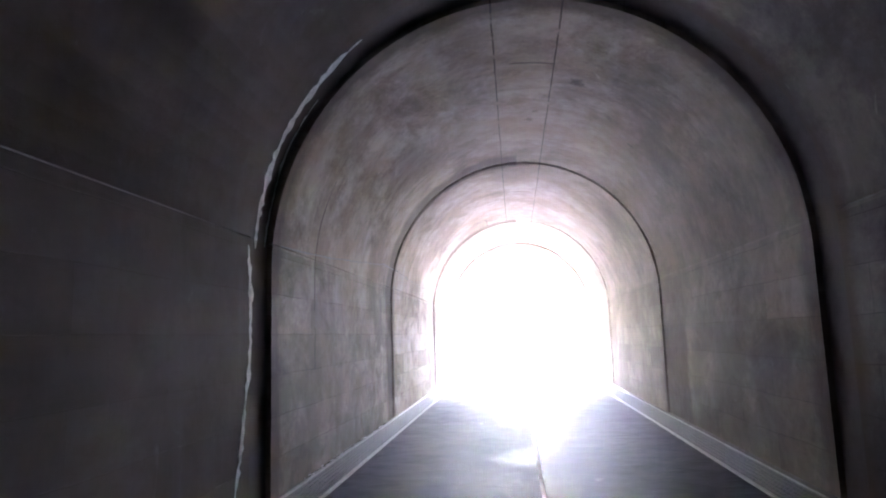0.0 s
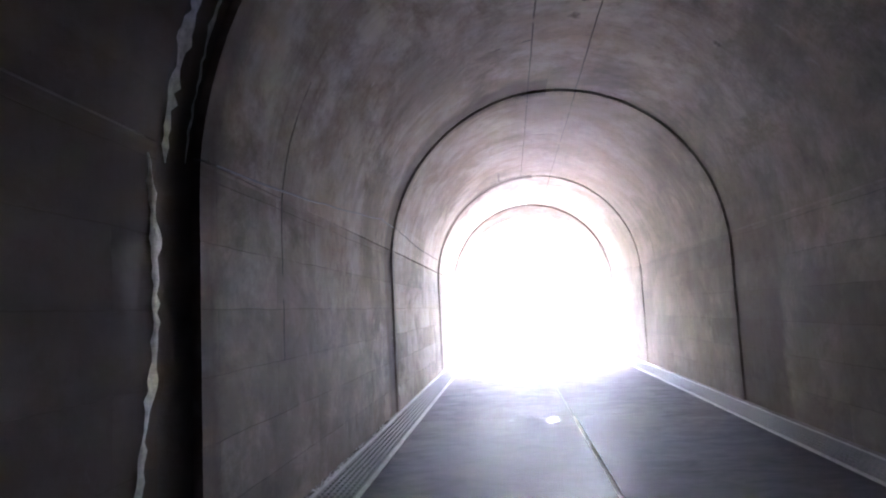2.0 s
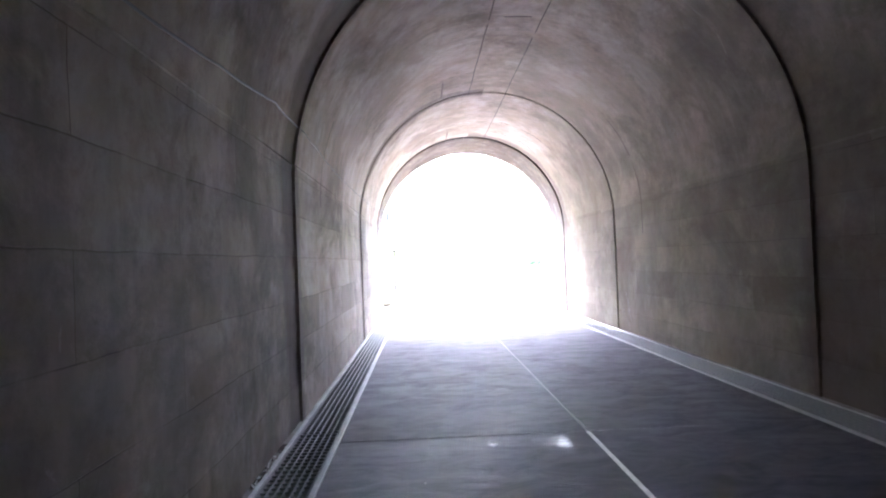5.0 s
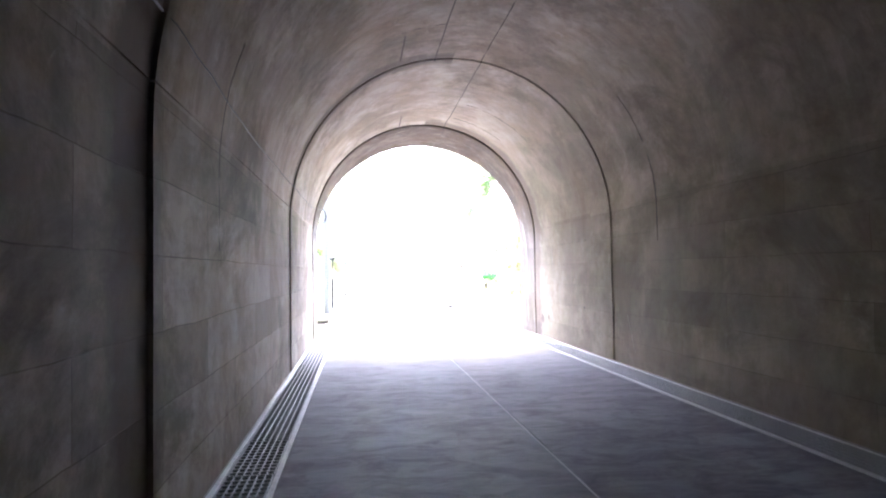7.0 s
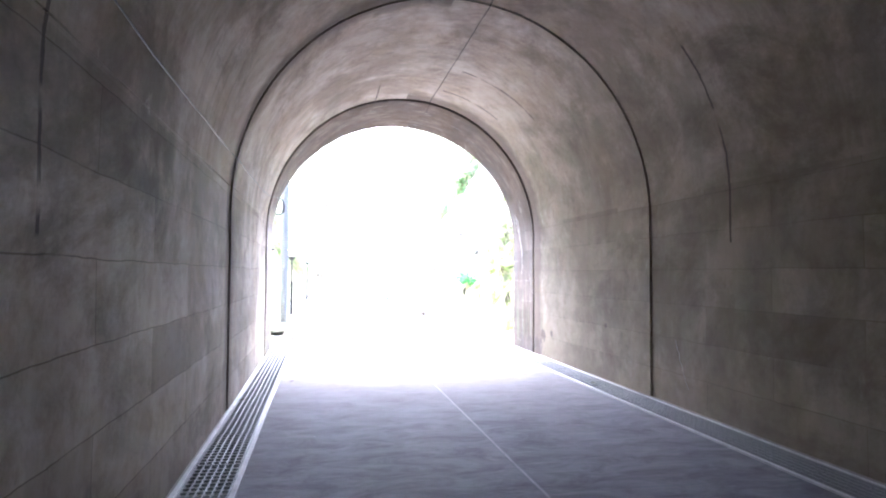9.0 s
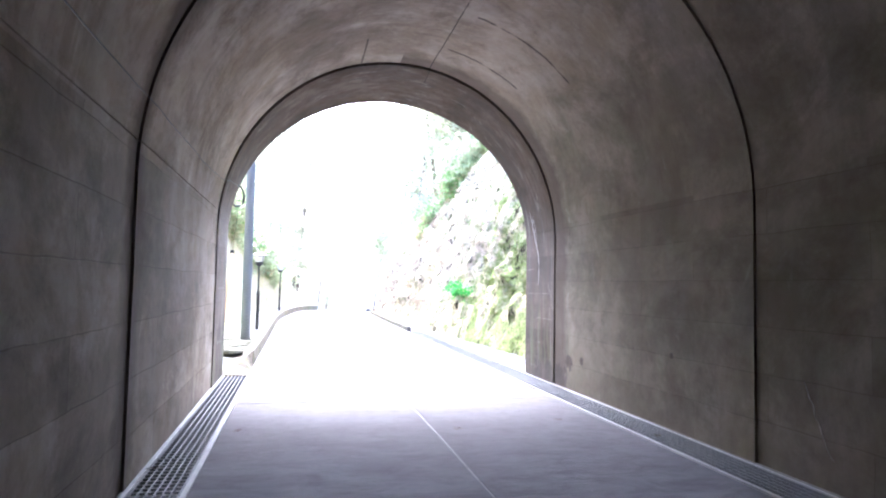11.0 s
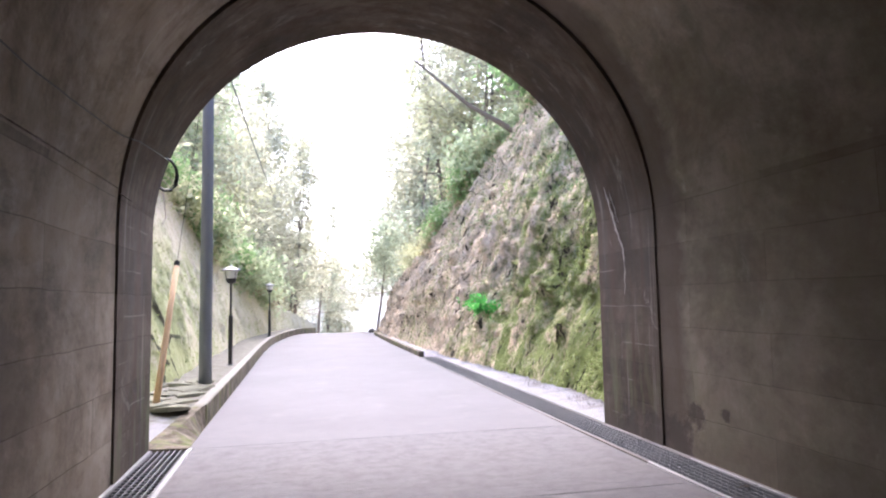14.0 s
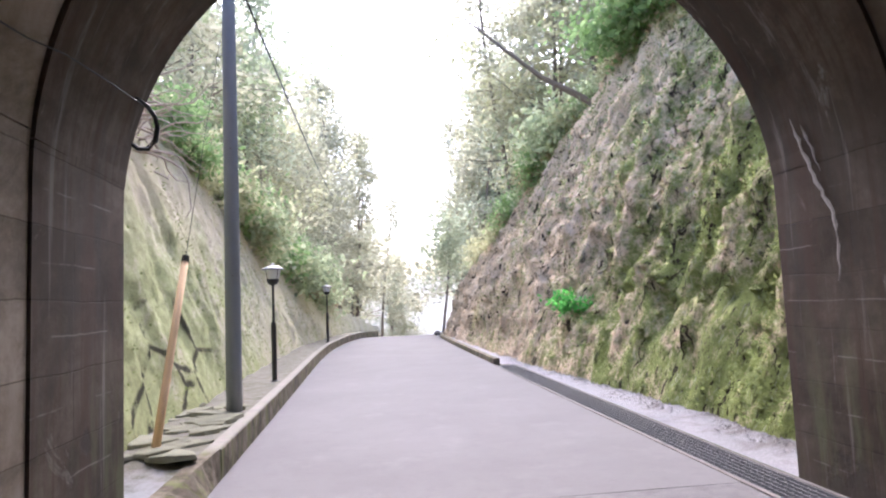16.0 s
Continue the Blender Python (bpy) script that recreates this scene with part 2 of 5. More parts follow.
    return m.m


M_LINING = lining_material("lining_concrete", (0.45, 0.39, 0.33), (0.115, 0.088, 0.064), (0.33, 0.266, 0.2), 0.3, olive_shade=0.66)
# next two: darker lining copies, dim light of the inner rings painted in
M_LINING_DIM = lining_material("dimmed_lining", (0.215, 0.188, 0.166), (0.064, 0.054, 0.046), (0.16, 0.137, 0.112), 0.4)
M_LINING_HALFDIM = lining_material("half_dimmed_lining", (0.42, 0.364, 0.312), (0.11, 0.086, 0.066), (0.3, 0.246, 0.19), 0.35, olive_shade=0.3)
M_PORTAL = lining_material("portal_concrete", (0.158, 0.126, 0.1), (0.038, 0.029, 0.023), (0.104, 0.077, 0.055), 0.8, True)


def plain(name, colour, vary=0.25, rough=0.7, metal=0.0, scale=9.0, bump=0.15, spec=0.5):
    m = Mat(name, rough, metal, spec)
    n = m.noise(scale, detail=6, rough=0.7)
    f = m.noise(scale * 9, detail=3)
    k = m.math("ADD", m.math("MULTIPLY", m.math("SUBTRACT", n, 0.5), 2.2 * vary), m.math("MULTIPLY", m.math("SUBTRACT", f, 0.5), vary))
    v = m.t.nodes.new("ShaderNodeHueSaturation")
    v.inputs["Color"].default_value = (*colour, 1)
    m.put(v.inputs["Value"], m.math("ADD", 1.0, k))
    m.colour(v.outputs[0])
    m.rough(m.math("ADD", rough - 0.08, m.math("MULTIPLY", n, 0.16)))
    if bump:
        m.bump(m.math("ADD", n, m.math("MULTIPLY", f, 0.4)), bump, 0.01)
    return m.m


def floor_material():
    """Broomed concrete, damp deep in the tunnel and dry and pale towards the open."""
    m = Mat("floor_concrete", 0.7, spec=0.2)
    y = m.axis(1)
    blot = m.ramp(m.noise(0.8, detail=6, rough=0.65, distort=0.5), 0.35, 0.68)
    broom = m.noise(1.0, m.stretch(2.5, 26.0, 1.0), detail=5, rough=0.7)
    fine = m.noise(60.0, detail=3)
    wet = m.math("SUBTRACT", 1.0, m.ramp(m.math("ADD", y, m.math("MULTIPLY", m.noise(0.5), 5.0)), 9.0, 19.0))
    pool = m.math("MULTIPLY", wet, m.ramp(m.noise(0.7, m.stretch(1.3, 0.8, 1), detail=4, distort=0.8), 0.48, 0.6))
    # dry and damp tones carry the reflected sky's blue as colour
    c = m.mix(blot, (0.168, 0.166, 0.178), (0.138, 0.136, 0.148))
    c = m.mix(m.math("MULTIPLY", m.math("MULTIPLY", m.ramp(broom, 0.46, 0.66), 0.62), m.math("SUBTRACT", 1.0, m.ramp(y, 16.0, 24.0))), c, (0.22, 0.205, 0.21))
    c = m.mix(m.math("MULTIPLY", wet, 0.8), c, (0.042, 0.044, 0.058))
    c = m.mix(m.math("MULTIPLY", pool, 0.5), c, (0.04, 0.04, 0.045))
    speck = m.ramp(m.voronoi(7.0), 0.05, 0.02)
    keep = m.math("GREATER_THAN", m.noise(2.3), 0.6)
    c = m.mix(m.math("MULTIPLY", m.math("MULTIPLY", speck, keep), 0.7), c, (0.7, 0.7, 0.7))
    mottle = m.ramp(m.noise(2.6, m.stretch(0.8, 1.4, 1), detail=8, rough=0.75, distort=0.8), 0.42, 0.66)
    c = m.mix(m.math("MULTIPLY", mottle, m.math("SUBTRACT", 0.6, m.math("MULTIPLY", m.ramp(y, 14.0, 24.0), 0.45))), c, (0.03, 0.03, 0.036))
    puddle = None
    for px, py, pr in ((0.06, 11.3, 0.1), (-0.5, 11.35, 0.05), (0.95, 6.9, 0.06), (1.55, 5.6, 0.06)):
        dn = m.t.nodes.new("ShaderNodeVectorMath")
        dn.operation = "DISTANCE"
        m.put(dn.inputs[0], m.stretch(1.0, 0.55, 0.0))
        dn.inputs[1].default_value = (px, py * 0.55, 0.0)
        dd = m.math("ADD", dn.outputs["Value"], m.math("MULTIPLY", m.math("SUBTRACT", m.noise(5.0), 0.5), pr * 2.4))
        one = m.ramp(dd, pr, pr * 0.1)
        puddle = one if puddle is None else m.math("MAXIMUM", puddle, one)
    m.put(m.b.inputs["Specular IOR Level"], m.math("ADD", m.math("ADD", 0.011, m.math("MULTIPLY", m.ramp(y, 21.0, 24.9), 0.26)), m.math("ADD", m.math("MULTIPLY", pool, 0.018), m.math("MULTIPLY", puddle, 0.16))))
    grit = m.mix(m.ramp(m.noise(6.0, detail=8, rough=0.78), 0.45, 0.68), (0.155, 0.147, 0.148), (0.11, 0.102, 0.103))
    c = m.mix(m.ramp(m.math("ADD", y, m.math("MULTIPLY", m.noise(0.9, detail=6), 4.0)), 20.0, 26.0), c, grit)
    m.colour(c)
    r = m.math("SUBTRACT", m.math("ADD", 0.68, m.math("MULTIPLY", m.ramp(y, 15.0, 26.0), 0.23)), m.math("MULTIPLY", wet, 0.09))
    m.rough(m.math("ADD", m.math("SUBTRACT", r, m.math("ADD", m.math("MULTIPLY", puddle, 0.3), m.math("MULTIPLY", pool, 0.06))), m.math("MULTIPLY", m.math("SUBTRACT", broom, 0.5), 0.7)))
    ripple = m.noise(1.0, m.stretch(1.6, 7.0, 1.0), detail=6, rough=0.7, distort=0.6)
    h = m.math("ADD", m.math("MULTIPLY", broom, 0.7), m.math("ADD", m.math("MULTIPLY", fine, 0.3), m.math("MULTIPLY", ripple, 1.5)))
    h = m.math("MULTIPLY", h, m.math("SUBTRACT", 1.0, puddle))
    m.bump(h, 1.0, 0.012)
    return m.m


def road_material():
    m = Mat("road_concrete", 0.85, spec=0.3)
    blot = m.ramp(m.noise(0.6, detail=6, rough=0.65), 0.3, 0.7)
    grit = m.noise(70.0, detail=4, rough=0.8)
    c = m.mix(blot, (0.157, 0.149, 0.15), (0.13, 0.122, 0.123))
    c = m.mix(m.math("MULTIPLY", m.ramp(grit, 0.5, 0.75), 0.35), c, (0.12, 0.112, 0.113))
    worn = m.noise(6.0, detail=8, rough=0.78, distort=0.4)
    c = m.mix(m.math("MULTIPLY", m.ramp(worn, 0.5, 0.68), 0.4), c, (0.115, 0.105, 0.106))
    c = m.mix(m.math("MULTIPLY", m.ramp(m.noise(1.6, detail=6, rough=0.7), 0.55, 0.7), 0.3), c, (0.21, 0.2, 0.2))
    c = m.mix(m.ramp(m.voronoi(4.0), 0.035, 0.02), c, (0.13, 0.1, 0.08))
    m.colour(c)
    m.bump(grit, 0.3, 0.004)
    return m.m


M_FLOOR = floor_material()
M_ROAD = road_material()
M_MORTAR = plain("joint_mortar", (0.58, 0.57, 0.56), 0.45, 0.85, scale=9)
M_GREYMORTAR = plain("grey_joint_mortar", (0.19, 0.187, 0.195), 0.7, 0.85, scale=5)
M_DARKJOINT = plain("joint_dark", (0.1, 0.085, 0.075), 0.5, 0.6, scale=6)
M_GALV = plain("galvanized_steel", (0.16, 0.163, 0.17), 0.25, 0.6, 0.4, scale=22, bump=0.05)
M_FRAME = plain("drain_frame_concrete", (0.33, 0.325, 0.325), 0.4, 0.75, scale=7)
M_FRAME_R = plain("stained_drain_frame", (0.15, 0.135, 0.125), 0.6, 0.85, scale=5)
M_CHANNEL = plain("channel_concrete", (0.09, 0.08, 0.075), 0.5, 0.8)
M_LIME = plain("lime_crust", (0.54, 0.53, 0.52), 0.9, 0.5, scale=16, bump=0.6)
M_OLDLIME = plain("old_lime_trace", (0.3, 0.27, 0.25), 0.6, 0.8, scale=22, bump=0.5)
M_RUST = plain("wet_brown_crust", (0.075, 0.06, 0.052), 0.5, 0.75, scale=7, bump=0.5)
M_BLACKCABLE = plain("cable_sheath", (0.03, 0.03, 0.032), 0.3, 0.5, scale=30, bump=0.0)
M_GREYCABLE = plain("grey_cable", (0.2, 0.195, 0.19), 0.2, 0.55, scale=30, bump=0.0)
M_POLE = plain("grey_pole_paint", (0.2, 0.215, 0.24), 0.12, 0.5, 0.2, scale=5, bump=0.04)
M_LAMPMETAL = plain("black_lamp_paint", (0.025, 0.024, 0.024), 0.3, 0.45, 0.3, scale=12, bump=0.04)
M_LAMPCAP = plain("weathered_lamp_cap", (0.33, 0.33, 0.33), 0.25, 0.55, 0.2, scale=15, bump=0.05)
M_OPAL = plain("opal_lamp_glass", (0.6, 0.6, 0.58), 0.12, 0.25, scale=12, bump=0.0)
M_YELLOW = plain("faded_orange_plastic", (0.8, 0.56, 0.34), 0.14, 0.75, scale=6, bump=0.03, spec=0.15)
M_BARK = plain("bark", (0.22, 0.18, 0.15), 0.45, 0.9, scale=14, bump=0.7)
M_DRYBARK = plain("dry_twig_bark", (0.42, 0.35, 0.29), 0.35, 0.9, scale=20, bump=0.4)
M_STONE = plain("mossy_flagstone", (0.19, 0.185, 0.13), 0.6, 0.95, scale=5, bump=0.8)


def kerb_material():
    m = Mat("mossy_kerb", 0.9, spec=0.2)
    n = m.noise(4.5, detail=7, rough=0.72, distort=0.5)
    s = m.noise(1.0, m.stretch(5, 5, 0.8), detail=6)
    c = m.mix(m.ramp(n, 0.4, 0.6), (0.24, 0.2, 0.155), (0.09, 0.078, 0.05))
    bars = m.noise(1.0, m.stretch(0.5, 2.6, 0.3), detail=4, rough=0.65)
    c = m.mix(m.math("MULTIPLY", m.ramp(bars, 0.5, 0.58), 0.6), c, (0.06, 0.05, 0.038))
    c = m.mix(m.math("MULTIPLY", m.ramp(s, 0.5, 0.62), 0.6), c, (0.16, 0.18, 0.06))
    top = m.ramp(m.axis(2), 0.255, 0.275)
    c = m.mix(m.math("MULTIPLY", top, 0.7), c, (0.3, 0.28, 0.255))
    m.colour(c).bump(n, 0.5, 0.02)
    return m.m


def earth_material(name, ochre, moss, rock, mossy, smooth=0.0):
    """Cut earth: bare soil, moss, dark run-off lines down the fall of the slope."""
    m = Mat(name, 0.95, spec=0.15)
    y = m.axis(1)
    fall = m.stretch(0.6, 1.5, 0.5)
    run = m.noise(2.4, fall, detail=9, rough=0.75, distort=0.7)
    patch = m.noise(0.9, m.stretch(1, 1, 0.7), detail=10, rough=0.78, distort=0.6)
    clump = m.noise(7.0, detail=8, rough=0.78)
    fine = m.noise(34.0, detail=6, rough=0.8)
    pit = m.noise(3.4, m.stretch(0.8, 1.9, 0.8), detail=8, rough=0.74, distort=0.9)
    c = m.mix(m.ramp(run, 0.42, 0.6), ochre, rock)
    where = m.math("ADD", patch, m.math("MULTIPLY", m.math("SUBTRACT", clump, 0.5), 0.5))
    where = m.math("ADD", where, m.math("SUBTRACT", m.math("MULTIPLY", m.ramp(y, 41.0, 27.0), 0.24), 0.13))
    c = m.mix(m.ramp(where, 0.58 - mossy * 0.25, 0.72 - mossy * 0.25), c, m.mix(m.ramp(clump, 0.35, 0.65), moss, tuple(0.62 * v for v in moss)))
    c = m.mix(m.math("MULTIPLY", m.ramp(m.noise(1.3, fall, detail=7, rough=0.7), 0.62, 0.72), 0.3), c, (0.46, 0.42, 0.38))
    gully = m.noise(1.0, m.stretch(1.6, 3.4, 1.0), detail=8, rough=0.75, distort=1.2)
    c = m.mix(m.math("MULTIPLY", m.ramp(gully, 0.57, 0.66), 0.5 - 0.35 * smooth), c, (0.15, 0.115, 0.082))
    # near-black pits: the shade of hollows painted in
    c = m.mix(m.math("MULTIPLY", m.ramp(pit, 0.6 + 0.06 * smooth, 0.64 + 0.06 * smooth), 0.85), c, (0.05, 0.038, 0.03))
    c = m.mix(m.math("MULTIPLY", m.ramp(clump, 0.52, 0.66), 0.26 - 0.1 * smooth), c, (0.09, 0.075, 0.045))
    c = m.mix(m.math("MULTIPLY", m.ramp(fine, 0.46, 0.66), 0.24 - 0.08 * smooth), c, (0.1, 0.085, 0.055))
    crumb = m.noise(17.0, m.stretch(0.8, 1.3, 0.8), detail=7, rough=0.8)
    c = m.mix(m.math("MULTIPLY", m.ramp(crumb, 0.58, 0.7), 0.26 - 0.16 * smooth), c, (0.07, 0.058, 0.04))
    c = m.mix(m.math("MULTIPLY", m.ramp(crumb, 0.45, 0.33), 0.22 - 0.1 * smooth), c, tuple(min(0.7, 1.2 * v) for v in rock))
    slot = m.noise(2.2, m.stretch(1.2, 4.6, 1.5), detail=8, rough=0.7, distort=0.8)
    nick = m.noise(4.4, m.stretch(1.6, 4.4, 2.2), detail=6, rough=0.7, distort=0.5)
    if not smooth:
        # shade of crevices and torn pockets painted down the fall of the slope
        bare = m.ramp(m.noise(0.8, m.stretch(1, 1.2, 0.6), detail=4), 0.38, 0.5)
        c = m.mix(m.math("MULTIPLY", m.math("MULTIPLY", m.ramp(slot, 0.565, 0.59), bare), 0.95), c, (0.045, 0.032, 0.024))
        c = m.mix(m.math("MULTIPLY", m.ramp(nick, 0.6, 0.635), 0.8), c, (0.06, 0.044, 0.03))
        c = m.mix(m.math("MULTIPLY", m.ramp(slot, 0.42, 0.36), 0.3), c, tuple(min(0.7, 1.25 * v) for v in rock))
    if smooth:
        # thin cracks in the smooth face
        edge = m.voronoi(1.0, m.mix(0.22, m.stretch(1.1, 0.9, 1.3), m.t.nodes.new("ShaderNodeTexNoise").outputs[1]), "DISTANCE_TO_EDGE")
        near = m.math("MULTIPLY", m.ramp(m.axis(2), 2.0, 1.5), m.ramp(y, 31.5, 30.0))
        crack = m.math("MULTIPLY", m.math("MULTIPLY", m.ramp(edge, 0.05, 0.018), near), m.ramp(m.noise(1.1, detail=5, rough=0.7), 0.42, 0.48))
        sand = m.ramp(m.math("ADD", m.axis(2), m.math("MULTIPLY", m.math("SUBTRACT", m.noise(0.7, m.stretch(1, 1, 0.35), detail=7, rough=0.7), 0.5), 4.0)), 2.0, 3.6)
        c = m.mix(m.math("MULTIPLY", sand, 0.6), c, (0.5, 0.42, 0.32))
        c = m.mix(m.math("MULTIPLY", crack, 0.92), c, (0.03, 0.026, 0.02))
    m.colour(c)
    h = m.math("ADD", m.math("MULTIPLY", clump, 1.0), m.math("MULTIPLY", fine, 0.6))
    h = m.math("SUBTRACT", h, m.math("MULTIPLY", m.ramp(gully, 0.54, 0.68), 0.8 - 0.6 * smooth))
    if not smooth:
        h = m.math("SUBTRACT", h, m.math("ADD", m.math("MULTIPLY", m.ramp(slot, 0.56, 0.64), 1.3), m.math("MULTIPLY", m.ramp(nick, 0.56, 0.66), 0.7)))
    m.bump(m.math("SUBTRACT", h, m.math("MULTIPLY", m.ramp(pit, 0.58, 0.7), 1.2)), 0.8 - 0.3 * smooth, 0.08)
    return m.m


M_KERB = kerb_material()
M_EARTH_L = earth_material("left_bank_earth", (0.56, 0.525, 0.36), (0.48, 0.51, 0.26), (0.56, 0.52, 0.4), 0.65, 1.0)
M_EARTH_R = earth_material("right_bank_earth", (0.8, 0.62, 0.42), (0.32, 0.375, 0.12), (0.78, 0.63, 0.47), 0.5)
M_GROUND = earth_material("forest_floor", (0.2, 0.17, 0.1), (0.12, 0.15, 0.05), (0.2, 0.16, 0.12), 0.5)


def leaf_material(name, a, b):
    m = Mat(name, 0.55, spec=0.35)
    isl = m.geo.outputs["Random Per Island"]
    c = m.mix(isl, a, b)
    m.colour(c)
    tr = m.t.nodes.new("ShaderNodeBsdfTranslucent")
    m.put(tr.inputs["Color"], c)
    mixer = m.t.nodes.new("ShaderNodeMixShader")
    mixer.inputs[0].default_value = 0.6
    m.t.links.new(m.b.outputs[0], mixer.inputs[1])
    m.t.links.new(tr.outputs[0], mixer.inputs[2])
    m.t.links.new(mixer.outputs[0], m.t.nodes["Material Output"].inputs[0])
    return m.m


# A, B, C and E: haze and overexposure put into over-pale leaf colour
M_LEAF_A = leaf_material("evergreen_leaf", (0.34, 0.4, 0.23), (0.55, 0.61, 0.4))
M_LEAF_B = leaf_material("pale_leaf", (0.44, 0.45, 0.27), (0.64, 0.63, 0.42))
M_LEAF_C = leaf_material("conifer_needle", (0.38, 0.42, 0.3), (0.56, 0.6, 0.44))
M_LEAF_D = leaf_material("fresh_leaf", (0.09, 0.36, 0.07), (0.17, 0.48, 0.12))
M_LEAF_E = leaf_material("haze_paled_foliage", (0.4, 0.4, 0.28), (0.58, 0.57, 0.42))
M_LEAF_F = leaf_material("mid_green_leaf", (0.21, 0.33, 0.13), (0.36, 0.5, 0.23))
M_DRY = leaf_material("dry_grass", (0.34, 0.27, 0.17), (0.42, 0.34, 0.22))

# ---- tunnel lining ----
JOINTS = [(-14.0, -7.35, 0.09), (-7.3, -0.75, 0.09), (-0.71, 5.62, 0.08), (6.04, 12.402, 0.038), (12.414, 19.015, 0.012), (19.026, 23.615, -0.006), (23.627, 24.92, -0.022)]


def grow_at(y):
    """How far the lining of the ring at y stands back."""
    for y0, y1, grow in JOINTS:
        if y < y1 + 0.01:
            return grow
    return JOINTS[-1][2]


def profile(grow, spring, crown):
    """Inner outline of the vault from the left foot to the right foot."""
    hw = HW + grow
    pts = [(CX - hw, z) for z in np.linspace(0.0, spring, 9)]
    for a in np.linspace(math.pi, 0, 49)[1:-1]:
        pts.append((CX + hw * math.cos(a), spring + (crown + grow - spring) * math.sin(a)))
    pts += [(CX + hw, z) for z in np.linspace(spring, 0.0, 9)]
    return pts


def shell(name, pts, y0, y1, material, thick=0.45, wobble=0.006, drop=0.0):
    """A solid slice of lining along y, inside face slightly uneven."""
    pts = [Vector((x, 0, z)) for x, z in pts]
    n = len(pts)
    outer = []
    for i, p in enumerate(pts):
        d = pts[min(i + 1, n - 1)] - pts[max(i - 1, 0)]
        outer.append(p + Vector((-d.z, 0, d.x)).normalized() * thick)
    rows = max(2, round((y1 - y0) / 0.3) + 1)
    ys = np.linspace(y0, y1, rows)
    verts, faces = [], []
    for j, y in enumerate(ys):
        for k, p in enumerate(pts):
            w = wobble * noise.noise(Vector((p.x * 1.1, y * 1.1, p.z * 1.1))) if 0 < j < rows - 1 else 0.0
            d = (outer[k] - p).normalized()
            fall = drop * max(0.0, p.z - 2.1) / 2.6 * (y - y0) / (y1 - y0)
            verts.append((p.x + d.x * w, y, p.z + d.z * w - fall))
    base = len(verts)
    for y in (y0, y1):
        verts += [(p.x, y, p.z) for p in outer]
    for j in range(rows - 1):
        for i in range(n - 1):
            faces.append((j * n + i, j * n + i + 1, (j + 1) * n + i + 1, (j + 1) * n + i))
    last = (rows - 1) * n
    for i in range(n - 1):
        faces.append((base + i + 1, base + i, base + n + i, base + n + i + 1))
        faces.append((i + 1, i, base + i, base + i + 1))
        faces.append((last + i, last + i + 1, base + n + i + 1, base + n + i))
    for i in (0, n - 1):
        loop = [j * n + i for j in range(rows)] + [base + n + i, base + i]
        faces.append(loop)
    ob = raw(name, verts, faces, material, False)
    bm = bmesh.new()
    bm.from_mesh(ob.data)
    bmesh.ops.recalc_face_normals(bm, faces=bm.faces)
    bm.to_mesh(ob.data)
    bm.free()
    return ob


SEAM = 2.56
for y0, y1, grow in JOINTS:
    at_end = y1 > 24
    # inner rings take the darkened copies in place of light fall-off
    mat = M_PORTAL if at_end else M_LINING_DIM if y1 < 6 else M_LINING_HALFDIM if y1 < 13 else M_LINING
    pts = profile(grow, 2.25 if at_end else SPRING, 4.9 if at_end else CROWN)
    left = [p for p in pts if p[0] < CX and p[1] < SEAM]
    right = [p for p in pts if p[0] > CX and p[1] < SEAM]
    vault = pts[len(left):len(pts) - len(right)]
    edge_l = (left[-1][0] + 0.3 * (vault[0][0] - left[-1][0]), left[-1][1] + 0.3 * (vault[0][1] - left[-1][1]))
    edge_r = (right[0][0] + 0.3 * (vault[-1][0] - right[0][0]), right[0][1] + 0.3 * (vault[-1][1] - right[0][1]))
    look_of = "dark weathered concrete" if at_end else "stained grey-beige concrete"
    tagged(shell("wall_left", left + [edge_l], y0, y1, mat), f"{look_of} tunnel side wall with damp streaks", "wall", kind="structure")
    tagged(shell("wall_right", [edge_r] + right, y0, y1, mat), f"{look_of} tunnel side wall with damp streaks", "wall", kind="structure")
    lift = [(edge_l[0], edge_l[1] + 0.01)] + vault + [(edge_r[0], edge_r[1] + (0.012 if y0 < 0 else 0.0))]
    tagged(shell("ceiling", lift, y0, y1, M_LINING if mat is M_LINING_HALFDIM else mat, drop=0.21 if at_end else 0.0), f"{look_of} barrel vault of a tunnel ring", "ceiling", kind="structure")

# dark filler behind each ring joint
for a, b in zip(JOINTS, JOINTS[1:]):
    wide = b[0] - a[1] > 0.2
    ob = shell("joint_filler", profile(a[2] + (0.015 if wide else 0.004), SPRING, CROWN), a[1] - 0.02, b[0] + 0.02, M_RUST if wide else M_DARKJOINT, 0.2, 0.0)
    tagged(ob, "dark damp filler in a ring joint", "joint", kind="structure")

# added out of view: blocks light where the tunnel is cut off
bm = bmesh.new()
box(bm, XL - 0.45, XR + 0.45, Y_BACK - 0.3, Y_BACK - 0.01, -0.3, 5.5)
tagged(link("wall_back_added", bm, M_LINING), "unseen wall added to close off the tunnel's rear", "wall", kind="structure")

# ---- floor, drains, road ----
bm = bmesh.new()
box(bm, XL - 0.45, XR + 0.45, Y_BACK, Y_END + 0.02, -0.6, -0.32)
tagged(link("floor_base", bm, M_CHANNEL), "dark concrete bed under the tunnel floor", "floor", kind="structure")
floor = tagged(new("floor"), "broomed grey concrete tunnel floor in large slabs", "floor", kind="structure")
bm = bmesh.new()
box(bm, DL1 + 0.045, DR0 - 0.045, Y_BACK, 11.6, -0.32, -0.003)
part("joint_bed", bm, M_MORTAR, floor, "pale mortar in the floor joints")
